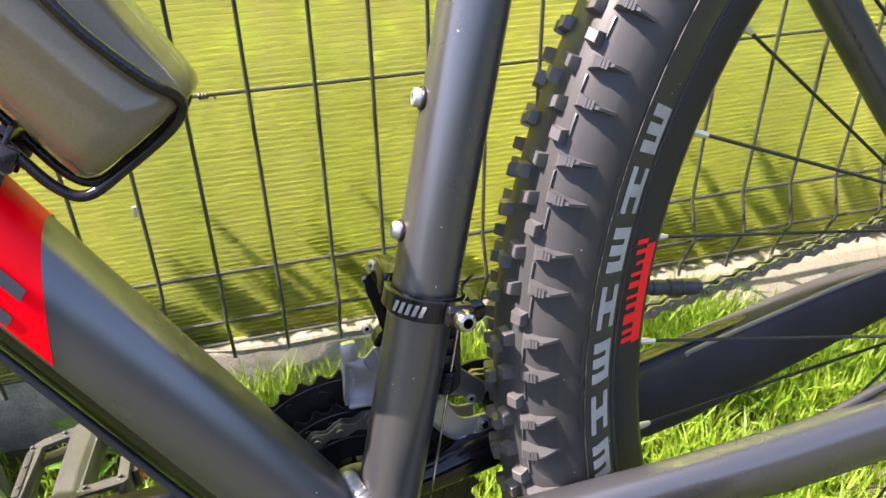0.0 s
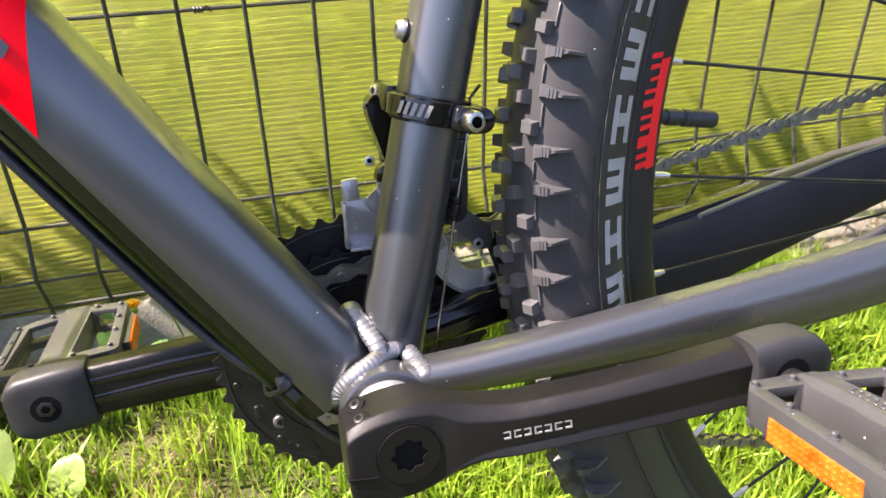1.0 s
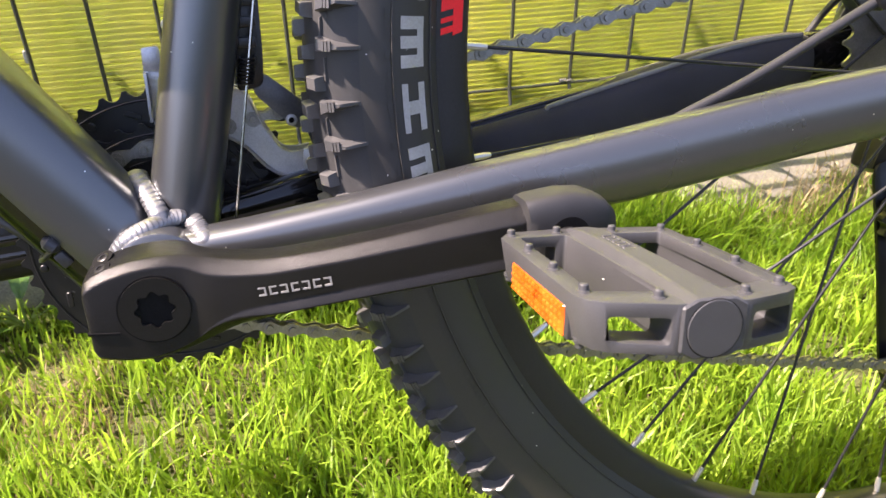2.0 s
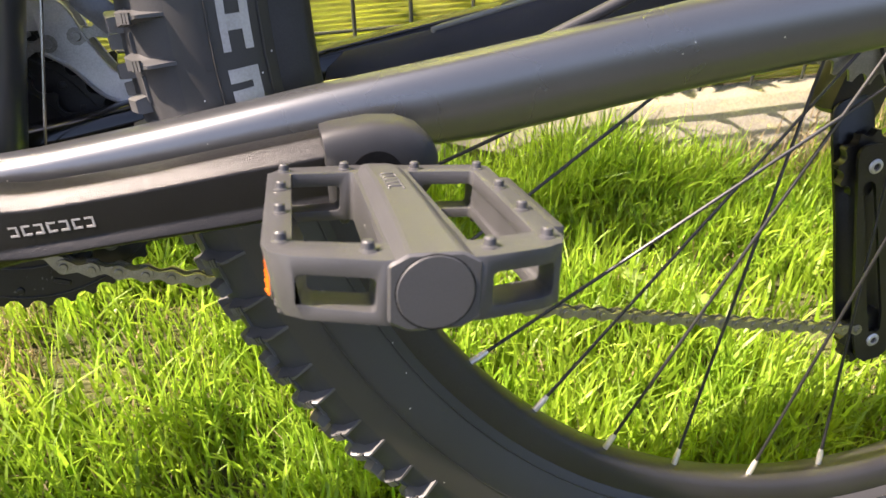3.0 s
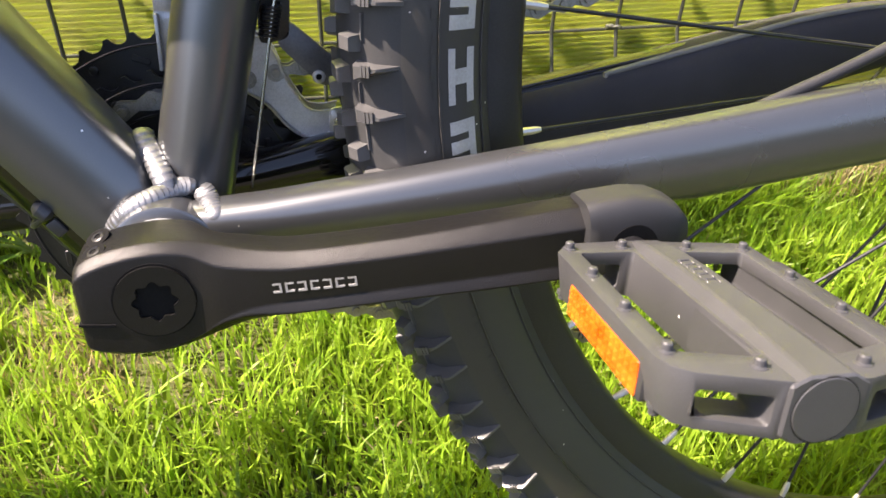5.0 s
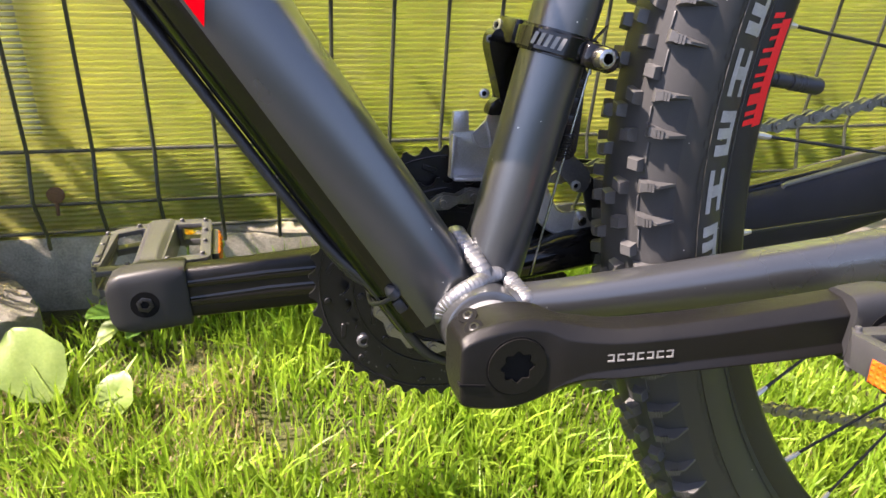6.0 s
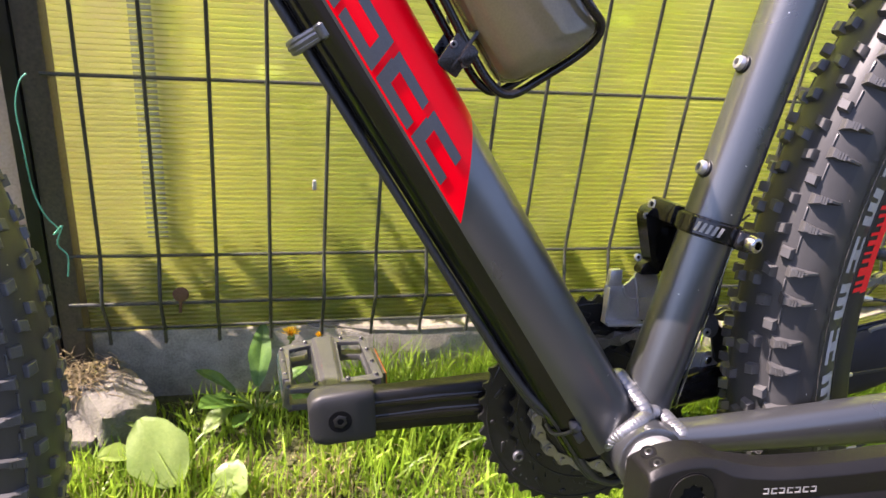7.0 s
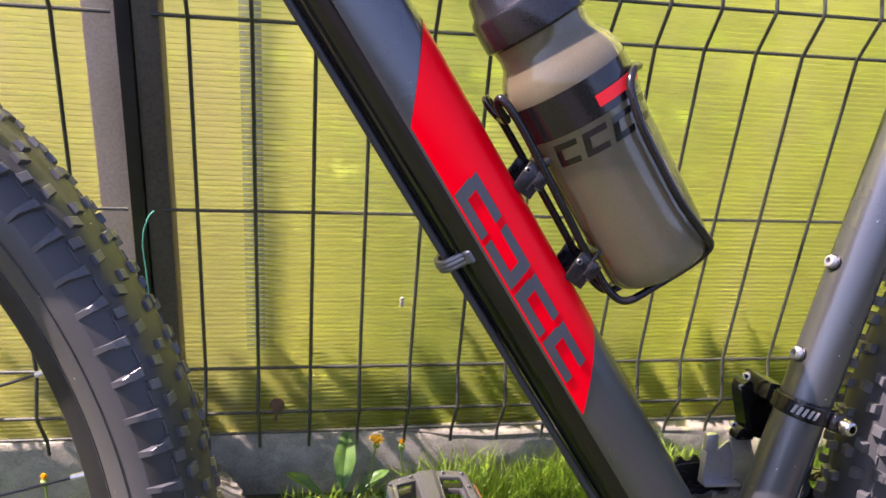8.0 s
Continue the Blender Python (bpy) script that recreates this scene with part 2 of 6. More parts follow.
    return m


SHEET = sheet_material("milky_polycarbonate", (0.92, 0.97, 0.26), 0.86, 0.36, 0.42)
WEB = sheet_material("sheet_web", (0.80, 0.83, 0.26), 0.50, 0.3, 0.0)
# flat black that paints the shade of holes, slits, grooves and sockets
HOLE_SHADE = material("hole_shade", (0.004, 0.004, 0.004), 0.9, 0.0, 0.2, 900, 30, 0.0, spec=0.1)


# mesh helpers
def part(name, bm, mat, parent=None, label="", smooth=40, m=None):
    """Links a bmesh as one mesh object under a thing or a part."""
    me = bpy.data.meshes.new(name)
    bmesh.ops.recalc_face_normals(bm, faces=bm.faces)
    bm.to_mesh(me)
    bm.free()
    for q in (mat if isinstance(mat, (list, tuple)) else [mat]):
        me.materials.append(q)
    for p in me.polygons:
        p.use_smooth = True
    me.set_sharp_from_angle(angle=radians(smooth))
    ob = new(name, me)
    if parent is not None:
        ob.parent = parent
    if m is not None:
        ob.matrix_basis = m
    if label:
        ob["label"] = label
    return ob


def thing(name, m, label, category, group="", kind=""):
    ob = new(name)
    ob.matrix_world = m
    return tagged(ob, label, category, group, kind)


def share(ob, name, parent, m):
    """One more piece on the same mesh."""
    o = new(name, ob.data)
    o.parent = parent
    o.matrix_basis = m
    return o


def skin(bm, rings, cap=True, loop=False, mi=None):
    rows = [[bm.verts.new(p) for p in r] for r in rings]
    n = len(rows[0])
    pairs = list(zip(rows, rows[1:])) + ([(rows[-1], rows[0])] if loop else [])
    for a, b in pairs:
        for i in range(n):
            f = bm.faces.new((a[i], a[(i + 1) % n], b[(i + 1) % n], b[i]))
            if mi is not None:
                f.material_index = mi(i, n)
    if cap and not loop:
        bm.faces.new(rows[0][::-1])
        bm.faces.new(rows[-1])


def oval(c, side, up, a, b, n=20, e=2.0):
    c, side, up = Vector(c), Vector(side), Vector(up)
    out = []
    for i in range(n):
        t = 2 * math.pi * i / n
        x, y = math.cos(t), math.sin(t)
        out.append(c + side * (a * math.copysign(abs(x) ** (2 / e), x)) + up * (b * math.copysign(abs(y) ** (2 / e), y)))
    return out


def bar(bm, stations, n=20, e=2.0, cap=True):
    """Loft in the bike's length: stations of (x, y, z, half width across, half height)."""
    rings = []
    for i, (x, y, z, a, b) in enumerate(stations):
        p, q = stations[max(i - 1, 0)], stations[min(i + 1, len(stations) - 1)]
        t = Vector((q[0] - p[0], 0, q[2] - p[2])).normalized()
        rings.append(oval((x, y, z), (0, 1, 0), (-t.z, 0, t.x) if t.x >= 0 else (t.z, 0, -t.x), a, b, n, e))
    skin(bm, rings, cap)


def pipe(bm, pts, r, n=10, cap=True, loop=False):
    pts = [Vector(p) for p in pts]
    k = len(pts)
    side = None
    rings = []
    for i, p in enumerate(pts):
        a, b = (pts[i - 1], pts[(i + 1) % k]) if loop else (pts[max(i - 1, 0)], pts[min(i + 1, k - 1)])
        t = (b - a).normalized()
        if side is None:
            side = t.orthogonal().normalized()
        side = (side - t * side.dot(t)).normalized()
        rr = r[i] if isinstance(r, (list, tuple)) else r
        rings.append(oval(p, side, t.cross(side), rr, rr, n))
    skin(bm, rings, cap, loop)


def curve(pts, steps=8):
    """Points of a smooth line through pts."""
    pts = [Vector(p) for p in pts]
    out = []
    for i in range(len(pts) - 1):
        p0, p1, p2, p3 = pts[max(i - 1, 0)], pts[i], pts[i + 1], pts[min(i + 2, len(pts) - 1)]
        for s in range(steps):
            t = s / steps
            out.append(0.5 * (2 * p1 + (p2 - p0) * t + (2 * p0 - 5 * p1 + 4 * p2 - p3) * t * t + (3 * p1 - p0 - 3 * p2 + p3) * t ** 3))
    return out + [pts[-1]]


def lathe(bm, origin, axis, profile, n=32, cap=True):
    axis = Vector(axis).normalized()
    s = axis.orthogonal().normalized()
    u = axis.cross(s)
    skin(bm, [oval(Vector(origin) + axis * h, s, u, r, r, n) for h, r in profile], cap)


def box(bm, c, size, bevel=0.0, turn=None, seg=2, taper=1.0):
    t = bmesh.new()
    bmesh.ops.create_cube(t, size=1)
    for v in t.verts:
        k = taper if v.co.z > 0 else 1.0
        v.co = Vector((v.co.x * size[0] * k, v.co.y * size[1] * k, v.co.z * size[2]))
    if bevel:
        bmesh.ops.bevel(t, geom=list(t.edges), offset=bevel, segments=seg, affect="EDGES", profile=0.6)
    m = Matrix.Translation(c) @ (turn or Matrix())
    merge(bm, t, m)


def merge(bm, src, m):
    made = {v: bm.verts.new(m @ v.co) for v in src.verts}
    for f in src.faces:
        g = bm.faces.new([made[v] for v in f.verts])
        g.material_index = f.material_index
    src.free()


def prism(bm, outline, y0, y1, bevel=0.0, seg=2, plane="xz"):
    """An outline in the bike's plane with a thickness across it."""
    t = bmesh.new()
    put = (lambda p, y: (p[0], y, p[1])) if plane == "xz" else (lambda p, y: (p[0], p[1], y))
    a = [t.verts.new(put(p, y0)) for p in outline]
    b = [t.verts.new(put(p, y1)) for p in outline]
    t.faces.new(a)
    t.faces.new(b[::-1])
    k = len(outline)
    for i in range(k):
        t.faces.new((a[i], b[i], b[(i + 1) % k], a[(i + 1) % k]))
    if bevel:
        edges = [e for e in t.edges if abs(e.verts[0].co[1 if plane == "xz" else 2] - e.verts[1].co[1 if plane == "xz" else 2]) < 1e-7]
        bmesh.ops.bevel(t, geom=edges, offset=bevel, segments=seg, affect="EDGES", profile=0.5)
    merge(bm, t, Matrix())


def rounded(pts, r, steps=4):
    """An outline with its corners rounded."""
    out = []
    k = len(pts)
    for i in range(k):
        p, a, b = Vector(pts[i]), Vector(pts[i - 1]), Vector(pts[(i + 1) % k])
        d1, d2 = (a - p), (b - p)
        q = min(r, d1.length * 0.45, d2.length * 0.45)
        s, e = p + d1.normalized() * q, p + d2.normalized() * q
        for j in range(steps + 1):
            t = j / steps
            out.append(((1 - t) ** 2 * s + 2 * t * (1 - t) * p + t * t * e)[:])
    return out


def plate_with_slot(bm, outer, inner, y0, y1, plane="xz"):
    """A flat ring between two outlines of equal count, with thickness."""
    put = (lambda p, y: (p[0], y, p[1])) if plane == "xz" else (lambda p, y: (p[0], p[1], y))
    rows = [[bm.verts.new(put(p, y)) for p in o] for o, y in ((outer, y0), (outer, y1), (inner, y1), (inner, y0))]
    k = len(outer)
    for a, b in zip(rows, rows[1:] + rows[:1]):
        for i in range(k):
            bm.faces.new((a[i], a[(i + 1) % k], b[(i + 1) % k], b[i]))


def arc(cx, cz, r, a0, a1, n):
    return [(cx + r * math.cos(radians(a0 + (a1 - a0) * i / (n - 1))), cz + r * math.sin(radians(a0 + (a1 - a0) * i / (n - 1)))) for i in range(n)]

# ---- structure: lawn, footing, fence, plastic sheet ----
GROUND = -0.034
FENCE_Y = 0.517
PITCH = 0.0614


def build_ground():
    bm = bmesh.new()
    xs = [-40, -8, -3] + [-1.2 + 0.1 * i for i in range(31)] + [4, 9, 40]
    ys = [-40, -8, -2] + [-0.6 + 0.1 * i for i in range(12)] + [0.8, 3, 9, 40]
    grid = [[bm.verts.new((x, y, GROUND + (0.006 * noise.noise((x * 5, y * 5, 0)) if abs(x) < 2 and -0.7 < y < 0.5 else 0))) for x in xs] for y in ys]
    for j in range(len(ys) - 1):
        for i in range(len(xs) - 1):
            bm.faces.new((grid[j][i], grid[j][i + 1], grid[j + 1][i + 1], grid[j + 1][i]))
    tagged(part("ground", bm, SOIL), "earth under a thick green lawn", "ground", kind="structure")


build_ground()


def build_unseen_paving():
    """Unseen paving added on the lawn's near side, for neutral reflections and bounce."""
    bm = bmesh.new()
    box(bm, (0, -3.95, GROUND - 0.02), (14, 5.0, 0.05), 0.004)
    tagged(part("pavement", bm, UNSEEN_PAVING), "unseen grey paving added beside the lawn for neutral reflections", "pavement", kind="structure")


build_unseen_paving()


def build_bed():
    """Bare dark earth behind the sheet."""
    bm = bmesh.new()
    box(bm, (0, 2.08, GROUND - 0.01), (9, 3.0, 0.05), 0.006)
    tagged(part("earth_bed", bm, EARTH), "bare dark earth behind the plastic sheet", "soil", kind="structure")


build_bed()


def build_footing():
    bm = bmesh.new()
    n = 60
    rows = []
    for i in range(n + 1):
        x = -2.2 + 4.6 * i / n
        top = 0.062 + 0.004 * noise.noise((x * 4, 3, 0)) - 0.014 * min(1, max(0, (x + 0.1) / 0.8))
        f = 0.534 + 0.004 * noise.noise((x * 7, 0, 5)) + 0.016 * min(1, max(0, (-0.08 - x) / 0.1))
        rows.append([bm.verts.new(p) for p in ((x, f - 0.001, GROUND - 0.03), (x, f + 0.001, top - 0.006), (x, f + 0.005, top), (x, 0.5605, top + 0.001), (x, 0.5610, GROUND - 0.03))])
    for a, b in zip(rows, rows[1:]):
        for k in range(4):
            bm.faces.new((a[k], b[k], b[k + 1], a[k + 1]))
    tagged(part("footing", bm, CONCRETE), "rough grey concrete footing under the wire fence", "footing", kind="structure")


build_footing()


def build_mortar():
    bm = bmesh.new()
    rows = []
    for i in range(61):
        x = -0.16 + 2.5 * i / 60
        top = 0.067 - 0.014 * min(1, max(0, (x + 0.1) / 0.8)) + 0.0025 * noise.noise((x * 9, 1, 4))
        f = 0.537 + 0.003 * noise.noise((x * 11, 6, 2)) + 0.017 * max(0, -(x + 0.06) / 0.1)
        k = min(1, max(0, (x - 0.30) / 0.25))
        rows.append([bm.verts.new(p) for p in ((x, f - 0.001 - 0.062 * k, top - 0.020 - 0.05 * k), (x, f - 0.012 * k, top - 0.003), (x, f + 0.003 - 0.010 * k, top), (x, 0.5605, top + 0.001), (x, 0.5605, top - 0.020))])
    for a, c in zip(rows, rows[1:]):
        for k in range(4):
            bm.faces.new((a[k], c[k], c[k + 1], a[k + 1]))
    bm.faces.new(rows[0])
    bm.faces.new(rows[-1][::-1])
    tagged(part("mortar_strip", bm, MORTAR), "pale mortar strip along the top of the footing", "mortar", kind="structure")


build_mortar()


def build_unseen_hedge():
    """Unseen hedges added round and behind the lawn, to darken what the bike reflects."""
    for k, (x, y, w, turn) in enumerate(((0, -6.5, 16, 0), (7.0, -1.0, 11, 90), (-9.0, -1.0, 11, 90))):
        bm = bmesh.new()
        nx, nz = 60, 14
        g = []
        for j in range(nz + 1):
            row = []
            for i in range(nx + 1):
                u, v = w * (i / nx - 0.5), 1.9 * j / nz
                d = 0.12 * noise.noise((u * 1.3 + 7 * k, v * 1.3, 2)) + 0.06 * noise.noise((u * 4, v * 4, 5 + k))
                row.append(bm.verts.new((u, d, GROUND + v * (1 + 0.05 * noise.noise((u * 0.8, 3, k))))))
            g.append(row)
        for j in range(nz):
            for i in range(nx):
                bm.faces.new((g[j][i], g[j][i + 1], g[j + 1][i + 1], g[j + 1][i]))
        back = [bm.verts.new((v.co.x, v.co.y + 0.7, v.co.z)) for v in g[nz]]
        for i in range(nx):
            bm.faces.new((g[nz][i], g[nz][i + 1], back[i + 1], back[i]))
        tagged(part("unseen_hedge", bm, UNSEEN_HEDGE, m=pose(x, y, 0, 0, 0, turn + (180 if k == 0 else 0))), "unseen dark hedge added round the lawn to darken reflections", "hedge", kind="structure")


build_unseen_hedge()


def fence_line(z):
    """How far the mesh stands at a height: it is folded towards the lawn at two places."""
    for c in (0.139, 0.640):
        d = abs(z - c)
        if d < 0.048:
            return FENCE_Y - 0.020 * (1 - d / 0.048)
    return FENCE_Y


FENCE_TOP = 1.23


def build_fence(name, xs, x0, x1, label):
    fence = thing(name, Matrix(), label, "fence", "fence panels")
    zs = [0.072, 0.088, 0.091, 0.125, 0.136, 0.142, 0.155, 0.184, 0.190, 0.39, 0.592, 0.597, 0.625, 0.637, 0.643, 0.66, 0.685, 0.692, 0.9, FENCE_TOP]
    bm = bmesh.new()
    pipe(bm, [(0, fence_line(z), z) for z in zs], 0.0022, 8)
    first = part("upright_wire", bm, WIRE, fence, m=Matrix.Translation((xs[0], 0, 0)))
    for i, x in enumerate(xs[1:]):
        share(first, "upright_wire", fence, Matrix.Translation((x, 0, 0)) @ pose(0, 0, 0, 0, 0.25 * math.sin(i * 2.3), 0))
    bm = bmesh.new()
    pipe(bm, [(x0 + (x1 - x0) * i / 8, 0, 0) for i in range(9)], 0.0021, 8)
    cross = None
    for z in (0.091, 0.135, 0.187, 0.390, 0.594, 0.640, 0.690, 0.890, 1.09, 1.2):
        y = fence_line(z) + 0.0046
        if cross is None:
            cross = part("cross_wire", bm, WIRE, fence, m=Matrix.Translation((0, y, z)))
        else:
            share(cross, "cross_wire", fence, Matrix.Translation((0, y, z)))


build_fence("mesh_fence", [-0.390 + 0.0612 * k for k in range(5)] + [-0.083, -0.020, 0.042, 0.102, 0.161, 0.221, 0.284, 0.352, 0.428] + [0.505 + 0.0725 * k for k in range(13)], -0.425, 1.42, "dark green welded wire mesh fence panel with folded ribs")
build_fence("mesh_fence", [-0.515 - PITCH * k for k in range(0, 3)], -0.66, -0.462, "dark green wire mesh panel beyond the post")


def build_post():
    bm = bmesh.new()
    box(bm, (-0.4305, 0.538, 0.60), (0.026, 0.032, 1.28), 0.004)
    post = tagged(part("fence_post", bm, POST), "weathered dark olive metal fence post", "post")
    bm = bmesh.new()
    box(bm, (-0.4515, 0.530, 0.60), (0.0145, 0.022, 1.26), 0.002)
    part("edge_rail", bm, BLACK, post, "narrow black rail beside the post")


build_post()


def build_sheet():
    z0, z1, x0, x1 = 0.058, 1.25, -2.2, 2.4
    sheet = thing("plastic_sheet", Matrix(), "milky yellow-green twin-wall plastic sheet standing behind the fence", "plastic sheet", kind="structure")
    pitch = 0.0062
    n = int((z1 - z0) / pitch)
    bm = bmesh.new()
    rows = [[bm.verts.new((x, 0.5625, z)) for x in (x0, -0.45, 0.4, x1)] for z in (z0, z1)]
    for i in range(3):
        bm.faces.new((rows[0][i], rows[0][i + 1], rows[1][i + 1], rows[1][i]))
    part("back_skin", bm, SHEET, sheet).visible_shadow = False
    bm = bmesh.new()
    v = [bm.verts.new(p) for p in ((x0, 0.5565, 0), (x1, 0.5565, 0), (x1, 0.5615, 0.0002), (x0, 0.5615, 0.0002), (x0, 0.5565, 0.0006), (x1, 0.5565, 0.0006), (x1, 0.5615, 0.0008), (x0, 0.5615, 0.0008))]
    for f in ((0, 1, 2, 3), (4, 7, 6, 5), (0, 4, 5, 1), (3, 2, 6, 7)):
        bm.faces.new([v[k] for k in f])
    first = part("rib", bm, WEB, sheet, "", 20, Matrix.Translation((0, 0, z0)))
    first.visible_shadow = False
    for i in range(1, n + 1):
        share(first, "rib", sheet, Matrix.Translation((0, 0, z0 + pitch * i))).visible_shadow = False


build_sheet()

# ---- the bicycle, leaning towards the fence ----
LEAN = 12.6
bike = thing("bicycle", pose(0, -0.015, 0, -LEAN, 0, 0), "matte dark grey mountain bike with red down tube panel, leaning over", "bicycle")
BB = (0.0, 0.313)
HUB = (0.478, 0.375)


# down tube: s runs along it from a mid point to the head, n across it upwards
DU, DN, DC = Vector((-0.552, 0, 0.834)), Vector((0.834, 0, 0.552)), Vector((-0.1278, 0, 0.484))
DA, DB = 0.0235, 0.0255


def dt(s, n, y=0.0):
    return DC + DU * s + DN * n + Vector((0, y, 0))


def dt_ring(s, grow=0.0, shear=0.0, n=64, e=2.35, swell=0.0):
    pts = oval((0, 0, 0), (0, 1, 0), (0, 0, 1), DA + grow, DB + grow + swell, n, e)
    return [dt(s + shear * (p.z + 0.011), p.z, p.y) for p in pts]


def dt_y(n, grow=0.0):
    """Half width of the tube at a height n across it."""
    return (DA + grow) * (1 - min(1, abs(n) / (DB + grow)) ** 2.35) ** (1 / 2.35)


def build_frame():
    bm = bmesh.new()
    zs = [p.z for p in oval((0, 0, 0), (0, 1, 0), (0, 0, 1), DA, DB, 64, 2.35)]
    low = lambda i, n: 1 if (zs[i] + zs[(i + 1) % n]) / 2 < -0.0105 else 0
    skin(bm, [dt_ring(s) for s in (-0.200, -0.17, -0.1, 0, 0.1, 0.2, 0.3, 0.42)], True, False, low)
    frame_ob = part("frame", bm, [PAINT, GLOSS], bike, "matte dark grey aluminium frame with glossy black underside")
    # seat tube
    bm = bmesh.new()
    st = lambda z: 0.0145 + 0.256 * (z - 0.343)
    bar(bm, [(st(z), 0, z, r, r) for z, r in ((0.318, 0.0165), (0.34, 0.0163), (0.40, 0.016), (0.5, 0.016), (0.65, 0.016), (0.92, 0.016))], 32)
    part("seat_tube", bm, PAINT, frame_ob)
    # top tube and head tube, above the view
    bm = bmesh.new()
    bar(bm, [(st(0.86), 0, 0.86, 0.017, 0.019), (-0.15, 0, 0.90, 0.019, 0.021), (-0.37, 0, 0.93, 0.022, 0.025)], 24)
    part("top_tube", bm, PAINT, frame_ob)
    bm = bmesh.new()
    bar(bm, [(-0.352, 0, 0.80, 0.028, 0.028), (-0.405, 0, 0.955, 0.026, 0.026)], 24)
    part("head_tube", bm, PAINT, frame_ob)
    # bottom bracket shell
    bm = bmesh.new()
    lathe(bm, (BB[0], -0.0365, BB[1]), (0, 1, 0), [(0, 0.0195), (0.0008, 0.0205), (0.073, 0.0205), (0.0738, 0.0195)], 48)
    part("bottom_bracket_shell", bm, PAINT, frame_ob)
    bm = bmesh.new()
    lathe(bm, (BB[0], -0.049, BB[1]), (0, 1, 0), [(0, 0.0160), (0.0015, 0.0168), (0.0118, 0.0168), (0.0125, 0.0162)], 48)
    part("bearing_cup", bm, SILVER, frame_ob, "bright silver bearing cup")
    # stays
    left = [(0.010, -0.024, 0.3205, 0.011, 0.0092), (0.04, -0.028, 0.3225, 0.0115, 0.0100), (0.09, -0.036, 0.3275, 0.0115, 0.0122),
            (0.15, -0.046, 0.3345, 0.0115, 0.0150), (0.21, -0.052, 0.3402, 0.0115, 0.0173), (0.30, -0.058, 0.3525, 0.0112, 0.0176),
            (0.38, -0.063, 0.361, 0.011, 0.0170), (0.45, -0.066, 0.368, 0.010, 0.0160)]
    bm = bmesh.new()
    bar(bm, left, 28, 2.4)
    part("chainstay", bm, PAINT, frame_ob)
    bm = bmesh.new()
    bar(bm, [(x, -y, z, a, b) for x, y, z, a, b in left], 28, 2.4)
    part("chainstay", bm, GLOSS, frame_ob, "glossy black chainstay on the chain side")
    for s in (-1, 1):
        bm = bmesh.new()
        bar(bm, [(0.478, s * 0.064, 0.366, 0.008, 0.0110), (0.40, s * 0.060, 0.446, 0.0085, 0.0122), (0.305, s * 0.050, 0.558, 0.009, 0.0125),
                 (0.20, s * 0.036, 0.684, 0.009, 0.0120), (0.128, s * 0.020, 0.775, 0.009, 0.011)][::-1], 20, 2.3)
        part("seat_stay", bm, PAINT, frame_ob)
        bm = bmesh.new()
        prism(bm, rounded([(0.43, 0.345), (0.50, 0.345), (0.505, 0.40), (0.47, 0.42), (0.43, 0.39)], 0.012), s * 0.067 - 0.003, s * 0.067 + 0.003, 0.001)
        part("dropout", bm, PAINT, frame_ob)
    # red panel with dark block marks, on both sides of the tube
    bm = bmesh.new()
    pts = oval((0, 0, 0), (0, 1, 0), (0, 0, 1), DA + 0.0004, DB + 0.0004, 96, 2.35)
    upper = sorted([p for p in pts if p.z > -0.0112], key=lambda p: math.atan2(p.z + 0.012, p.y))
    slant = 1.2
    rows = []
    for k in range(15):
        s = -0.034 + 0.190 * k / 14
        rows.append([bm.verts.new(dt(s + slant * (p.z + 0.0105), p.z, p.y)) for p in upper])
    for a, b in zip(rows, rows[1:]):
        for i in range(len(upper) - 1):
            bm.faces.new((a[i], a[i + 1], b[i + 1], b[i]))
    part("red_panel", bm, RED, frame_ob, "bright red painted panel")
    # block marks: slanted shapes with a slot, in dark grey
    for k in range(4):
        s0 = 0.118 - 0.0322 * k
        bm = bmesh.new()

        def at(u, v, g):
            # u along the mark (0..1), v across it (0..1)
            n_ = -0.0088 + 0.0162 * v
            return dt(s0 - 0.0285 * u - 0.006 * (v - 0.5) * -1, n_, -dt_y(n_, 0.0009 + g))
        for (u0, u1, v0, v1) in ((0, 1, 0.0, 0.30), (0.04, 1, 0.70, 1.0), ((0, 0.26, 0.3, 0.7) if k in (0, 2, 3) else (0.74, 1, 0.3, 0.7))):
            cols = 6
            g = [[bm.verts.new(at(u0 + (u1 - u0) * i / cols, v0 + (v1 - v0) * j / 3, 0)) for j in range(4)] for i in range(cols + 1)]
            for i in range(cols):
                for j in range(3):
                    bm.faces.new((g[i][j], g[i + 1][j], g[i + 1][j + 1], g[i][j + 1]))
        part("block_mark", bm, DECAL, frame_ob, "dark grey slanted block mark")
    return frame_ob, st


frame_ob, seat_x = build_frame()


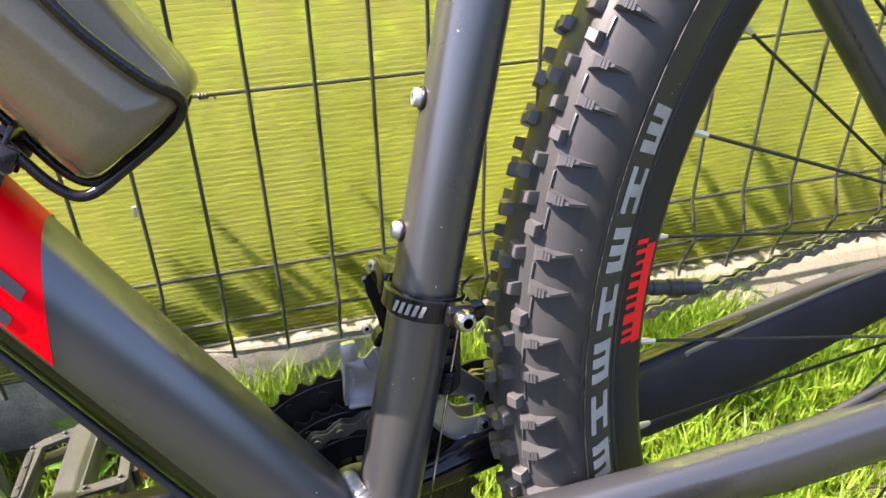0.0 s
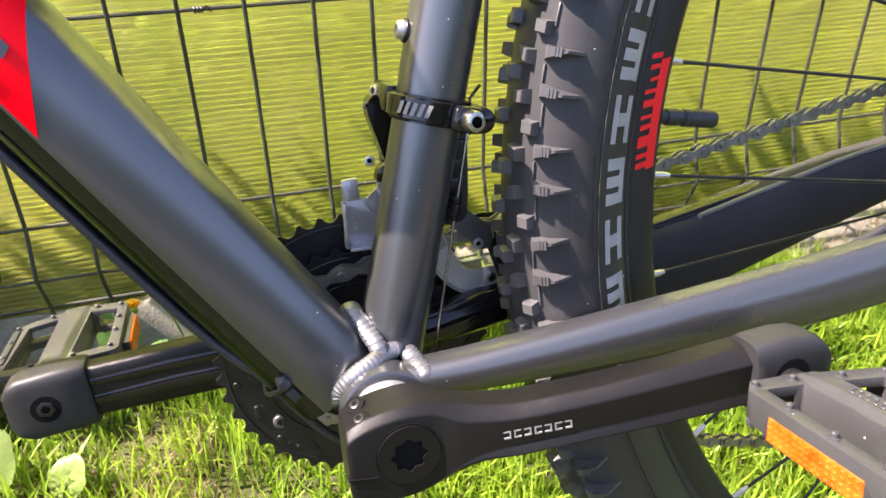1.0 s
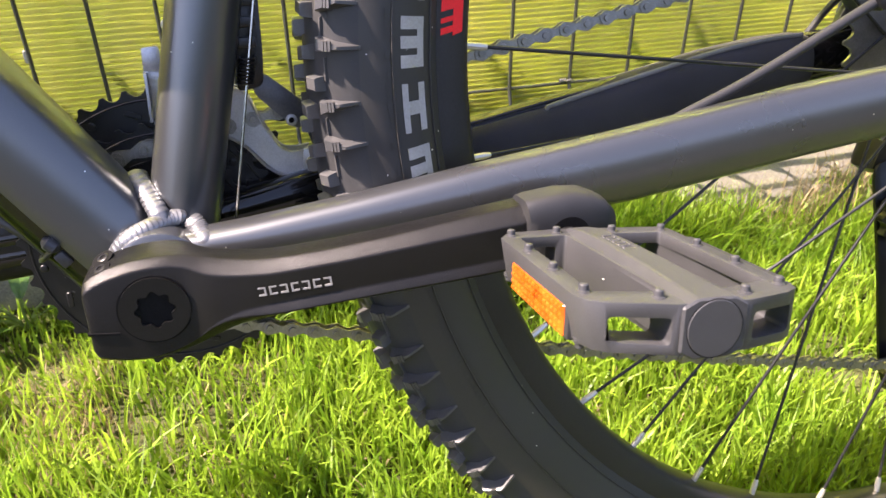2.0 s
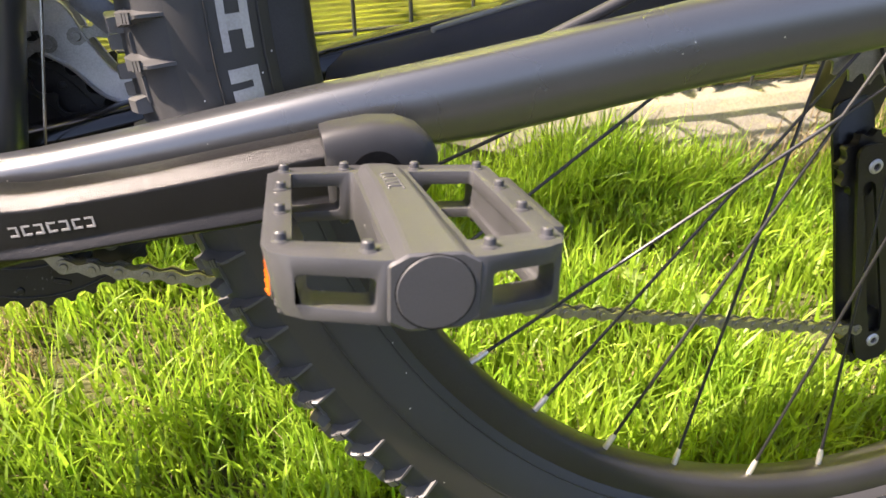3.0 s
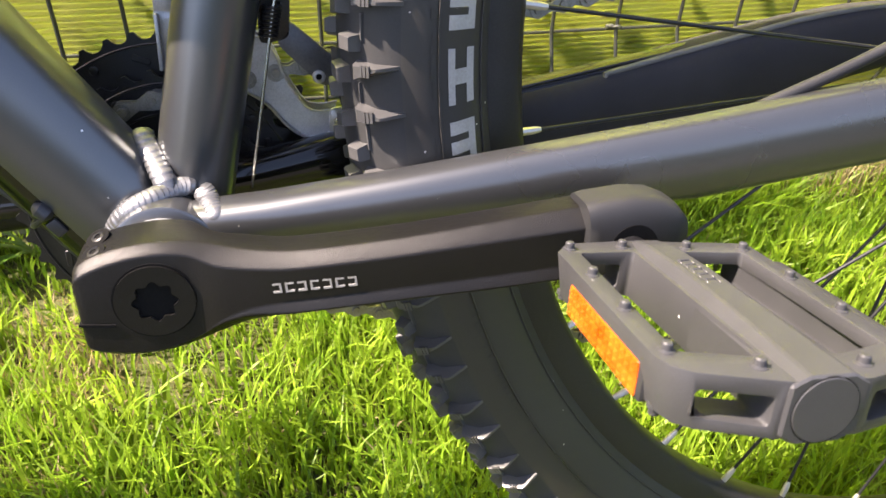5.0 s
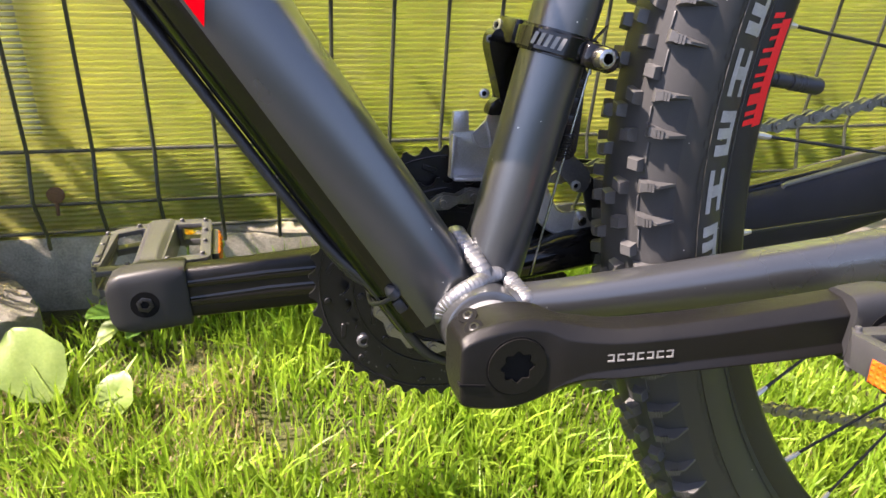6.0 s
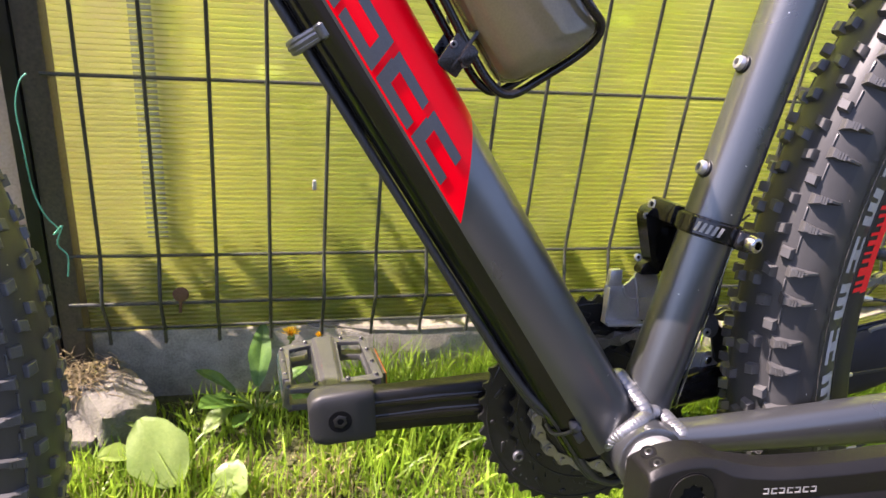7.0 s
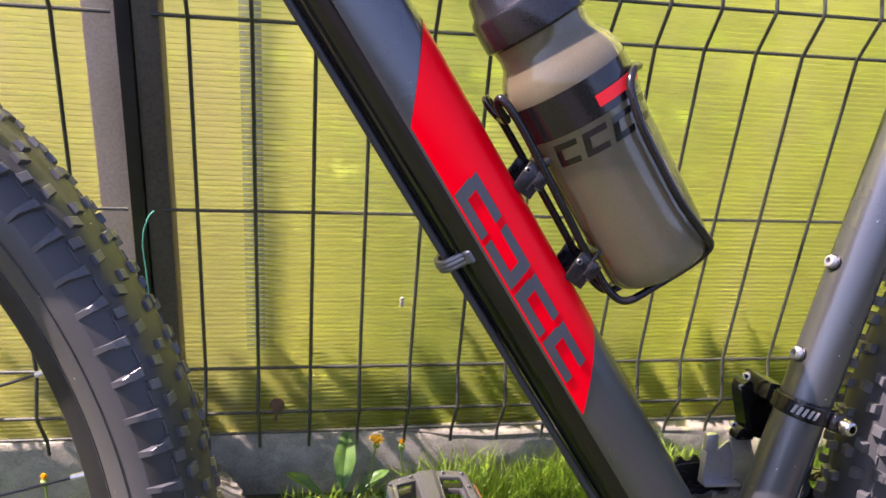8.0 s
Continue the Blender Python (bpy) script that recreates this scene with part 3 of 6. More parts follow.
def bead(path, r, beads, parent):
    """A weld: overlapping ripples along a line."""
    pts = curve(path, 12)
    ls = [0.0]
    for a, b in zip(pts, pts[1:]):
        ls.append(ls[-1] + (b - a).length)
    bm = bmesh.new()
    fine, radii = [], []
    steps = beads * 6
    for i in range(steps + 1):
        d = ls[-1] * i / steps
        j = next(k for k in range(len(ls) - 1) if ls[k + 1] >= d - 1e-9)
        t = (d - ls[j]) / max(1e-9, ls[j + 1] - ls[j])
        fine.append(pts[j].lerp(pts[j + 1], t))
        radii.append(r * (0.95 + 0.07 * (i % 6) / 5) * min(1, 0.7 + 0.05 * i, 0.7 + 0.05 * (steps - i)))
    out, rings = Vector((0.0, -0.6, 0.8)), []
    for i, (p, q) in enumerate(zip(fine, radii)):
        along = (fine[min(i + 1, steps)] - fine[max(i - 1, 0)]).normalized()
        up = (out - along * out.dot(along)).normalized()
        side = along.cross(up)
        rings.append([p + side * (q * math.cos(w)) + up * (q * 0.72 * math.sin(w)) + along * (0.42 * r * math.sin(w))
                      for w in (2 * math.pi * k / 18 for k in range(18))])
    skin(bm, rings)
    return part("weld", bm, WELD, parent, "bright rippled weld bead", 35)


# the welds where the tubes meet and round the shell
bead([(-0.0062, 0.0060, 0.3520), (-0.0060, 0.0010, 0.3510), (-0.0038, -0.0050, 0.3472), (-0.0012, -0.0105, 0.3430), (0.0012, -0.0165, 0.3392), (0.0032, -0.0205, 0.3352)], 0.0046, 11, frame_ob)
bead([(-0.0198, -0.0235, 0.3140), (-0.0190, -0.0240, 0.3200), (-0.0159, -0.0262, 0.3258), (-0.0099, -0.0270, 0.3309), (-0.0026, -0.0250, 0.3335), (0.0058, -0.0185, 0.3345), (0.0116, -0.0168, 0.3342)], 0.0044, 22, frame_ob)
bead([(0.0145, -0.0168, 0.3340), (0.0172, -0.0205, 0.3305), (0.0188, -0.0265, 0.3287), (0.0205, -0.0315, 0.3268), (0.0215, -0.0325, 0.3225)], 0.0046, 11, frame_ob)


def bolt(parent, p, axis, r, h, mat=STEEL, socket=True, name="bolt"):
    axis = Vector(axis).normalized()
    bm = bmesh.new()
    prof = [(-0.004, r * 0.55), (0, r * 0.55), (0, r), (h * 0.55, r), (h * 0.88, r * 0.86), (h, r * 0.62)]
    if socket:
        prof += [(h, r * 0.50), (h * 0.2, r * 0.48)]
    lathe(bm, p, axis, prof, 20)
    # the socket's floor is blackened to paint in its shade
    if socket:
        c = Vector(p)
        for f in bm.faces:
            q = f.calc_center_median() - c
            if (q - axis * q.dot(axis)).length < r * 0.45 and q.dot(axis) > 0:
                f.material_index = 1
    return part(name, bm, [mat, HOLE_SHADE], parent, smooth=30)


ST_FRONT = Vector((-0.969, 0, 0.248))
for z in (0.4735, 0.5325):
    c = Vector((seat_x(z), 0, z))
    bm = bmesh.new()
    lathe(bm, c + ST_FRONT * 0.0145, ST_FRONT, [(0, 0.0054), (0.0022, 0.0054), (0.0026, 0.0050)], 20)
    part("bottle_boss", bm, BLACK, frame_ob)
    bolt(frame_ob, c + ST_FRONT * 0.0170, ST_FRONT, 0.0042, 0.0036, SILVER)


# ---- wheels ----
def wheel(name, hub, R, label, rear):
    cx, cz = hub
    k = R / 0.410
    rad = lambda a: Vector((math.cos(radians(a)), 0, math.sin(radians(a))))
    prof_n = 160
    base = [(0.3255, 0.0), (0.3265, 0.0085), (0.330, 0.0118), (0.342, 0.0132), (0.3445, 0.0132), (0.3445, 0.0115), (0.338, 0.0105), (0.335, 0.0)]
    prof = [(r * k, y) for r, y in base] + [(r * k, -y) for r, y in base[-2:0:-1]]

    def spin(bm, profile, n=prof_n, a0=0.0, a1=360.0):
        rings = [[Vector((cx, y, cz)) + rad(a0 + (a1 - a0) * i / n) * r for r, y in profile] for i in range(n + (0 if a1 - a0 >= 360 else 1))]
        skin(bm, rings, a1 - a0 < 360, a1 - a0 >= 360)
    bm = bmesh.new()
    spin(bm, prof)
    rim = part(name, bm, RIM, bike, label)
    # tyre with knobs
    side = [(0.3425, 0.0122), (0.3440, 0.0142), (0.350, 0.0195), (0.360, 0.0252), (0.371, 0.0280), (0.382, 0.0278), (0.3915, 0.0245), (0.3985, 0.0175), (0.4025, 0.009)]
    tp = [(r * k, y) for r, y in side] + [(0.4035 * k, 0.0)] + [(r * k, -y) for r, y in side[::-1]]
    bm = bmesh.new()
    spin(bm, tp)
    for f in bm.faces:
        f.material_index = 1 if (f.calc_center_median() - Vector((cx, f.calc_center_median().y, cz))).length > 0.386 * k else 0

    def knob(a, y, ln, wd, h, skew=0.0, tilt=0.0, point=1.0):
        """A tapered block on the tread: ln round the wheel, wd across it."""
        i = max((j for j in range(len(tp)) if tp[j][0] > 0.380 * k), key=lambda j: -abs(tp[j][1] - y))
        i2 = i + 1 if tp[i][1] > y else i - 1
        r0 = tp[i][0] + (tp[i2][0] - tp[i][0]) * (y - tp[i][1]) / (tp[i2][1] - tp[i][1])
        j0, j1 = max(i - 1, 0), min(i + 1, len(tp) - 1)
        tan = Vector((tp[j1][1] - tp[j0][1], tp[j1][0] - tp[j0][0]))
        nrm = Vector((-tan.y, tan.x)).normalized()
        if nrm.y < 0:
            nrm = -nrm
        R_, T = rad(a), rad(a + 90)
        up = (R_ * nrm.y + Vector((0, 1, 0)) * nrm.x).normalized()
        across = T.cross(up)
        c = Vector((cx, y, cz)) + R_ * r0
        vs = []
        for lv, sc in ((-0.002, 1.12), (h * 0.85, 0.94), (h, 0.80)):
            vs.append([bm.verts.new(c + up * lv + T * (sx * ln / 2 * sc * (point if (across.y * sy) * y > 0 else 1) + skew * sy * wd / 2) + across * (sy * wd / 2 * sc + (math.copysign(tilt * (1 - max(lv, 0) / h), sy) if (across.y * sy) * y > 0 else 0)))
                       for sx, sy in ((-1, -1), (1, -1), (1, 1), (-1, 1))])
        for a_, b_ in zip(vs, vs[1:]):
            for q in range(4):
                bm.faces.new((a_[q], a_[(q + 1) % 4], b_[(q + 1) % 4], b_[q])).material_index = 2
        bm.faces.new(vs[-1]).material_index = 2
        if wd > 0.009:
            for s in (-0.3, 0.0, 0.3):
                w = [bm.verts.new(c + up * hh + T * (ss * ln * 0.34) + across * (s * wd * 0.45 + tt * 0.0006))
                     for hh in (h * 0.9, h + 0.0007) for ss, tt in ((-1, -1), (1, -1), (1, 1), (-1, 1))]
                for q in range(4):
                    bm.faces.new((w[q], w[(q + 1) % 4], w[4 + (q + 1) % 4], w[4 + q])).material_index = 1
                bm.faces.new(w[4:]).material_index = 2
    pairs = 57 if rear else 52
    hk, pk = (1.0, 0.22) if rear else (0.5, 0.5)
    for i in range(pairs):
        a = 150.6 + 360 * i / pairs
        for s in (-1, 1):
            o = 0 if s < 0 else 1.6
            # two siped shoulder blocks, a square block between them and low inner blocks beside each
            knob(a + o, s * 0.0232, 0.0062, 0.0118, 0.0062 * hk, s * 0.12, 0.006, pk)
            knob(a + o + 3.75, s * 0.0230, 0.0062, 0.0112, 0.0060 * hk, s * -0.1, 0.0055, pk)
            knob(a + o + 2.35, s * 0.0172, 0.0062, 0.0066, 0.0052 * hk, s * 0.1)
            knob(a + o + 0.5, s * 0.0118, 0.0064, 0.0066, 0.0050 * hk, s * -0.15)
            knob(a + o + 4.1, s * 0.0112, 0.0062, 0.0064, 0.0050 * hk, s * 0.3)
            knob(a + o + 1.5, s * 0.0205, 0.0105, 0.0009, 0.0012, s * 0.25)
            knob(a + o + 5.2, s * 0.0192, 0.0085, 0.0009, 0.0012, s * -0.3)
        knob(a + 1.9, 0.0035, 0.0062, 0.0056, 0.0048 * hk, 0.2)
        knob(a + 5.2, -0.0035, 0.0062, 0.0056, 0.0048 * hk, -0.2)
    tyre = part("rear_tyre" if rear else "front_tyre", bm, [TYRE, TREAD, LIT_KNOB] if rear else [LIT_TYRE, TYRE, FRONT_KNOB], bike, "dusty black knobbly mountain bike tyre", 28)
    # fine ribs moulded on the sidewall
    bm = bmesh.new()
    for s in (-1, 1):
        for r in (0.3475, 0.3672):
            y = s * (0.0178 if r < 0.35 else 0.0277)
            pipe(bm, [Vector((cx, y, cz)) + rad(360 * i / 120) * r * k for i in range(120)], 0.0004, 6, True, True)
    part("sidewall_rib", bm, TYRE, tyre)
    return rim, tyre, rad, k


rear_rim, rear_tyre, RAD, _ = wheel("rear_wheel", HUB, 0.410, "black rear wheel rim with spokes", True)
front_rim, front_tyre, _, FK = wheel("front_wheel", (-0.681, 0.338), 0.361, "black front wheel rim", False)


def at_wheel(a, r, y):
    return Vector((HUB[0], y, HUB[1])) + RAD(a) * r


def side_y(r):
    """Half width of the tyre's flank at a radius."""
    tab = ((0.344, 0.0142), (0.350, 0.0195), (0.360, 0.0252), (0.371, 0.0280))
    for (r0, y0), (r1, y1) in zip(tab, tab[1:]):
        if r <= r1:
            return y0 + (y1 - y0) * (r - r0) / (r1 - r0)
    return 0.028


def flank_patch(bm, a0, a1, r0, r1, lift, fn, shear=0.0):
    """A thin print on a flank of the wheel."""
    n, m_ = 6, 3
    g = [[bm.verts.new(at_wheel(a0 + (a1 - a0) * i / n + shear * (j / m_), r0 + (r1 - r0) * j / m_, -fn(r0 + (r1 - r0) * j / m_) - lift)) for j in range(m_ + 1)] for i in range(n + 1)]
    for i in range(n):
        for j in range(m_):
            bm.faces.new((g[i][j], g[i + 1][j], g[i + 1][j + 1], g[i][j + 1]))


# eight pale block marks on the flank, each with a slot
for i in range(8):
    bm = bmesh.new()
    a = 155.3 + 4.65 * i
    w = 3.55
    flank_patch(bm, a, a + w, 0.3512, 0.3545, 0.0004, side_y)
    if i % 2:
        flank_patch(bm, a, a + w, 0.3600, 0.3630, 0.0004, side_y)
        flank_patch(bm, a + w * 0.36, a + w * 0.64, 0.3545, 0.3600, 0.0004, side_y)
    else:
        flank_patch(bm, a + w * 0.0, a + w * 0.25, 0.3545, 0.3630, 0.0004, side_y)
        flank_patch(bm, a + w * 0.38, a + w * 0.62, 0.3545, 0.3630, 0.0004, side_y)
        flank_patch(bm, a + w * 0.75, a + w, 0.3545, 0.3630, 0.0004, side_y)
    part("pale_mark", bm, PALE, rear_tyre, "pale grey block mark on the tyre flank")
# raised small print, as bars
bm = bmesh.new()
rngp = random.Random(8)
a = 158.0
while a < 212:
    w = rngp.uniform(0.25, 0.7)
    if rngp.random() < 0.7:
        flank_patch(bm, a, a + w, 0.3680, 0.3680 + rngp.choice((0.0018, 0.0026)), 0.0006, side_y)
    a += w + 0.22
part("raised_print", bm, TYRE, rear_tyre)
rim_y = lambda r: 0.0118 + (r - 0.330) * 0.1167
# a red print on the rim: a strip along the inner edge with short teeth towards the tyre
bm = bmesh.new()
flank_patch(bm, 165.9, 175.0, 0.3304, 0.3352, 0.0004, rim_y, 0.3)
for a, w, r in ((165.6, 0.45, 0.3412), (166.5, 0.4, 0.3405), (167.5, 0.3, 0.3392), (168.5, 0.35, 0.3410), (169.35, 0.6, 0.3410), (170.6, 0.3, 0.3412),
                (171.35, 0.45, 0.3408), (172.3, 0.95, 0.3412), (173.75, 0.4, 0.3412), (174.5, 0.5, 0.3412)):
    flank_patch(bm, a, a + w, 0.3352, r, 0.0004, rim_y, 0.3)
part("rim_label", bm, RED_PRINT, rear_rim, "red comb-shaped print on the rim")
# valve
bm = bmesh.new()
va = 171.0
lathe(bm, at_wheel(va, 0.326, 0), -RAD(va), [(0, 0.0036), (0.006, 0.0036), (0.0065, 0.0042), (0.013, 0.0044), (0.014, 0.0038), (0.016, 0.0038), (0.0165, 0.0046), (0.0190, 0.0046), (0.0194, 0.0042), (0.0206, 0.0042), (0.0210, 0.0046), (0.0224, 0.0046), (0.0228, 0.0042), (0.0240, 0.0042), (0.0244, 0.0046), (0.0340, 0.0046), (0.0355, 0.0040)], 20)
part("valve", bm, HOUSING, rear_rim, "black valve with plastic cap")


def spokes():
    for i in range(36):
        a = 146.2 + 10 * i
        side, lead = ((1, 68), (-1, -68), (1, -68), (-1, 68))[i % 4]
        p = at_wheel(a, 0.327, side * 0.0015)
        q = Vector((HUB[0], side * 0.031, HUB[1])) + RAD(a + lead) * 0.026
        way = (q - p).normalized()
        b1 = bmesh.new()
        pipe(b1, [p + way * 0.010, q], 0.0010, 8)
        part("spoke", b1, SPOKE, rear_rim)
        b2 = bmesh.new()
        pipe(b2, [p - way * 0.002, p + way * 0.009, p + way * 0.0125], [0.0019, 0.0019, 0.0013], 8)
        part("nipple", b2, BRASS, rear_rim, "silver spoke nipple")


spokes()
bm = bmesh.new()
lathe(bm, (HUB[0], -0.062, HUB[1]), (0, 1, 0), [(0, 0.010), (0.02, 0.012), (0.029, 0.013), (0.030, 0.030), (0.033, 0.030), (0.034, 0.016), (0.09, 0.016), (0.091, 0.030), (0.094, 0.030), (0.095, 0.014), (0.125, 0.010)], 32)
part("hub", bm, BLACK, rear_rim, "black rear hub")


def gear(bm, c, teeth, r_root, r_tip, r_in, y, th):
    outer, inner = [], []
    for i in range(teeth):
        for f, r in ((0.0, r_root), (0.15, r_root * 0.9 + r_tip * 0.1), (0.30, (r_root + r_tip) / 2), (0.40, r_tip), (0.58, r_tip), (0.68, (r_root + r_tip) / 2), (0.83, r_root * 0.9 + r_tip * 0.1)):
            a = 2 * math.pi * (i + f) / teeth
            outer.append((c[0] + r * math.cos(a), c[1] + r * math.sin(a)))
            inner.append((c[0] + r_in * math.cos(a), c[1] + r_in * math.sin(a)))
    plate_with_slot(bm, outer, inner, y - th / 2, y + th / 2)


for i, r in enumerate((0.070, 0.062, 0.055, 0.048, 0.043, 0.038, 0.034)):
    bm = bmesh.new()
    gear(bm, HUB, round(r * 2 * math.pi / 0.0127), r - 0.003, r + 0.003, 0.022, 0.030 + 0.0045 * i, 0.0018)
    part("cassette_sprocket", bm, CHAIN, rear_rim)
bm = bmesh.new()
outer = arc(HUB[0], HUB[1], 0.080, 0, 354, 60)
plate_with_slot(bm, outer, arc(HUB[0], HUB[1], 0.066, 0, 354, 60), -0.0605, -0.0588)
for i in range(6):
    a = 60 * i
    p, q = Vector((HUB[0], -0.0597, HUB[1])) + RAD(a) * 0.02, Vector((HUB[0], -0.0597, HUB[1])) + RAD(a + 28) * 0.068
    pipe(bm, [p, q], 0.0022, 6)
part("brake_disc", bm, STEEL, rear_rim, "steel brake disc")

# ---- drivetrain ----
def build_left_crank():
    # stations: x, y, z, half thickness, half height, upper and lower crease (share of the half height)
    table = [(-0.0238, -0.0628, 0.3135, 0.0118, 0.0125, 0.75, 0.8), (-0.0225, -0.0618, 0.3135, 0.0138, 0.0160, 0.78, 0.85), (-0.0155, -0.0612, 0.314, 0.0144, 0.0190, 0.80, 0.88),
             (-0.005, -0.0612, 0.3145, 0.0144, 0.0208, 0.82, 0.9), (0.005, -0.0612, 0.315, 0.0144, 0.0208, 0.82, 0.88), (0.014, -0.0625, 0.3155, 0.0135, 0.0195, 0.78, 0.78),
             (0.022, -0.0680, 0.316, 0.0107, 0.0172, 0.66, 0.58), (0.032, -0.0692, 0.317, 0.0115, 0.0143, 0.62, 0.52), (0.045, -0.0721, 0.318, 0.0112, 0.0123, 0.60, 0.58),
             (0.06, -0.0751, 0.3195, 0.0111, 0.0118, 0.60, 0.60), (0.085, -0.0797, 0.322, 0.0108, 0.0120, 0.60, 0.58), (0.115, -0.0843, 0.325, 0.0105, 0.0130, 0.60, 0.56),
             (0.15, -0.0878, 0.3285, 0.0105, 0.0136, 0.56, 0.58), (0.168, -0.0885, 0.33, 0.0103, 0.0130, 0.6, 0.6)]
    rings = []
    for x, y, z, a, b, up, lo in table:
        k_ = min(1, max(0, (x - 0.016) / 0.03))
        flat = [(y - a - 0.0006 * k_, z - (lo + 0.20 * k_) * b), (y - a + 0.0018 * k_, z - (lo - 0.10 * k_) * b), (y - a, z + up * b), (y - a + (1 - up) * 1.1 * b, z + 0.97 * b), (y + 0.55 * a, z + b), (y + a, z + 0.7 * b), (y + a, z - 0.7 * b), (y + 0.5 * a, z - b), (y - a + (1 - lo) * 0.9 * b, z - 0.98 * b)]
        ring = []
        for k in range(9):
            p, q, r = (Vector(flat[(k + d) % 9]) for d in (-1, 0, 1))
            e0, e1 = (p - q).normalized(), (r - q).normalized()
            d0, d1 = min(0.0008, (p - q).length * 0.3), min(0.0008, (r - q).length * 0.3)
            for w in (q + e0 * d0, q + (e0 * d0 + e1 * d1) * 0.28, q + e1 * d1):
                ring.append(Vector((x, w.x, w.y)))
        rings.append(ring)
    fine = []
    for k in range(len(rings) - 1):
        p0, p1, p2, p3 = rings[max(k - 1, 0)], rings[k], rings[k + 1], rings[min(k + 2, len(rings) - 1)]
        for h in range(3):
            t = h / 3
            fine.append([0.5 * (2 * b_ + (c_ - a_) * t + (2 * a_ - 5 * b_ + 4 * c_ - d_) * t * t + (3 * b_ - a_ - 3 * c_ + d_) * t ** 3) for a_, b_, c_, d_ in zip(p0, p1, p2, p3)])
    fine.append(rings[-1])
    skin(bm := bmesh.new(), fine)
    crank = part("crank_arm", bm, CRANK, bike, "speckled black anodised crank arm with pale print", 60)
    # black ring painting the shade of the groove round the cap
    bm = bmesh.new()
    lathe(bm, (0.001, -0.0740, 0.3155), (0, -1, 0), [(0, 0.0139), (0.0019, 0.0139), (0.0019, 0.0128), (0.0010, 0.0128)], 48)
    part("ring_groove_shade", bm, HOLE_SHADE, crank)
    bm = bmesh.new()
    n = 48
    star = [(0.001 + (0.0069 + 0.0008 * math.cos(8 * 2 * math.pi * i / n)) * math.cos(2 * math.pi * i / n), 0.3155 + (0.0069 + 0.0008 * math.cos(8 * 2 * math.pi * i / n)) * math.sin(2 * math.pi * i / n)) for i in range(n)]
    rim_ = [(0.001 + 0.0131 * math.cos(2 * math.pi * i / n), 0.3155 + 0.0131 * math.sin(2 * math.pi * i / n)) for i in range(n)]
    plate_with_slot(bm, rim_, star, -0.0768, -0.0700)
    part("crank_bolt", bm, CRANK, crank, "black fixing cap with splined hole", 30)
    # flat black disc in place of the shade inside the bolt hole
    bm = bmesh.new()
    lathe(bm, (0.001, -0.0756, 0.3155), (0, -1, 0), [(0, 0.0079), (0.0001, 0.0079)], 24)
    part("bolt_hole_shade", bm, HOLE_SHADE, crank)
    # two pinch bolts on the end; clamp slit and recesses are painted-on black shade
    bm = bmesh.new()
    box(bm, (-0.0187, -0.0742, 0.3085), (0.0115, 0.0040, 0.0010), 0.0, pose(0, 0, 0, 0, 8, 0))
    part("slit_shade", bm, HOLE_SHADE, crank)
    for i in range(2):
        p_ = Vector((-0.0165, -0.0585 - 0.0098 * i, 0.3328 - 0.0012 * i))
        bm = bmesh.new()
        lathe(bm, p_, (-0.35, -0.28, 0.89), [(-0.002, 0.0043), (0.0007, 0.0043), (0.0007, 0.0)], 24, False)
        part("recess_shade", bm, HOLE_SHADE, crank)
        bolt(crank, p_ + Vector((0, 0, 0.0006)), (-0.35, -0.28, 0.89), 0.0024, 0.0005, BLACK)
    # seven small pale bars of print
    for i in range(7):
        bm = bmesh.new()
        x = 0.0415 + 0.0042 * i
        y = -0.0816 - 0.185 * (x - 0.0415)
        z = 0.3175 + 0.075 * (x - 0.0415)
        t = Matrix.Translation((x, y - 0.0002, z + 0.0006)) @ pose(0, 0, 0, 0, -4, -11)
        w, h, s = 0.0030, 0.0037, 0.0007
        for (cx_, cz_, ww, hh) in ((0, -h / 2 + s / 2, w, s), (0, h / 2 - s / 2, w, s), ((-1) ** i * (w / 2 - s / 2), 0, s, h - 2 * s - 0.0002)):
            b2 = bmesh.new()
            bmesh.ops.create_cube(b2, size=1)
            for v in b2.verts:
                v.co = Vector((v.co.x * ww + cx_, v.co.y * 0.0006, v.co.z * hh + cz_))
            merge(bm, b2, t)
        part("print_bar", bm, SOFT_PRINT, crank)
    # rubber boot on the end
    bm = bmesh.new()
    bar(bm, [(0.1455, -0.0910, 0.3285, 0.0088, 0.0145), (0.1465, -0.0910, 0.3285, 0.0100, 0.0158), (0.1500, -0.0912, 0.3288, 0.0103, 0.0163), (0.1630, -0.0915, 0.3298, 0.0103, 0.0163), (0.1720, -0.0915, 0.3300, 0.0102, 0.0150),
             (0.1785, -0.0915, 0.3302, 0.0099, 0.0118), (0.1825, -0.0915, 0.3303, 0.0090, 0.0070), (0.1836, -0.0915, 0.3303, 0.0075, 0.0035)], 40, 4.2)
    boot = part("crank_boot", bm, RUBBER, crank, "grey rubber boot over the crank end", 50)
    # black disc on the boot, painting the shade of its opening
    bm = bmesh.new()
    lathe(bm, (0.1620, -0.1012, 0.3278), (0, -1, 0), [(0, 0.0090), (0.0007, 0.0090), (0.0007, 0.0)], 32, False)
    part("axle_hole_shade", bm, HOLE_SHADE, boot)
    return crank


build_left_crank()


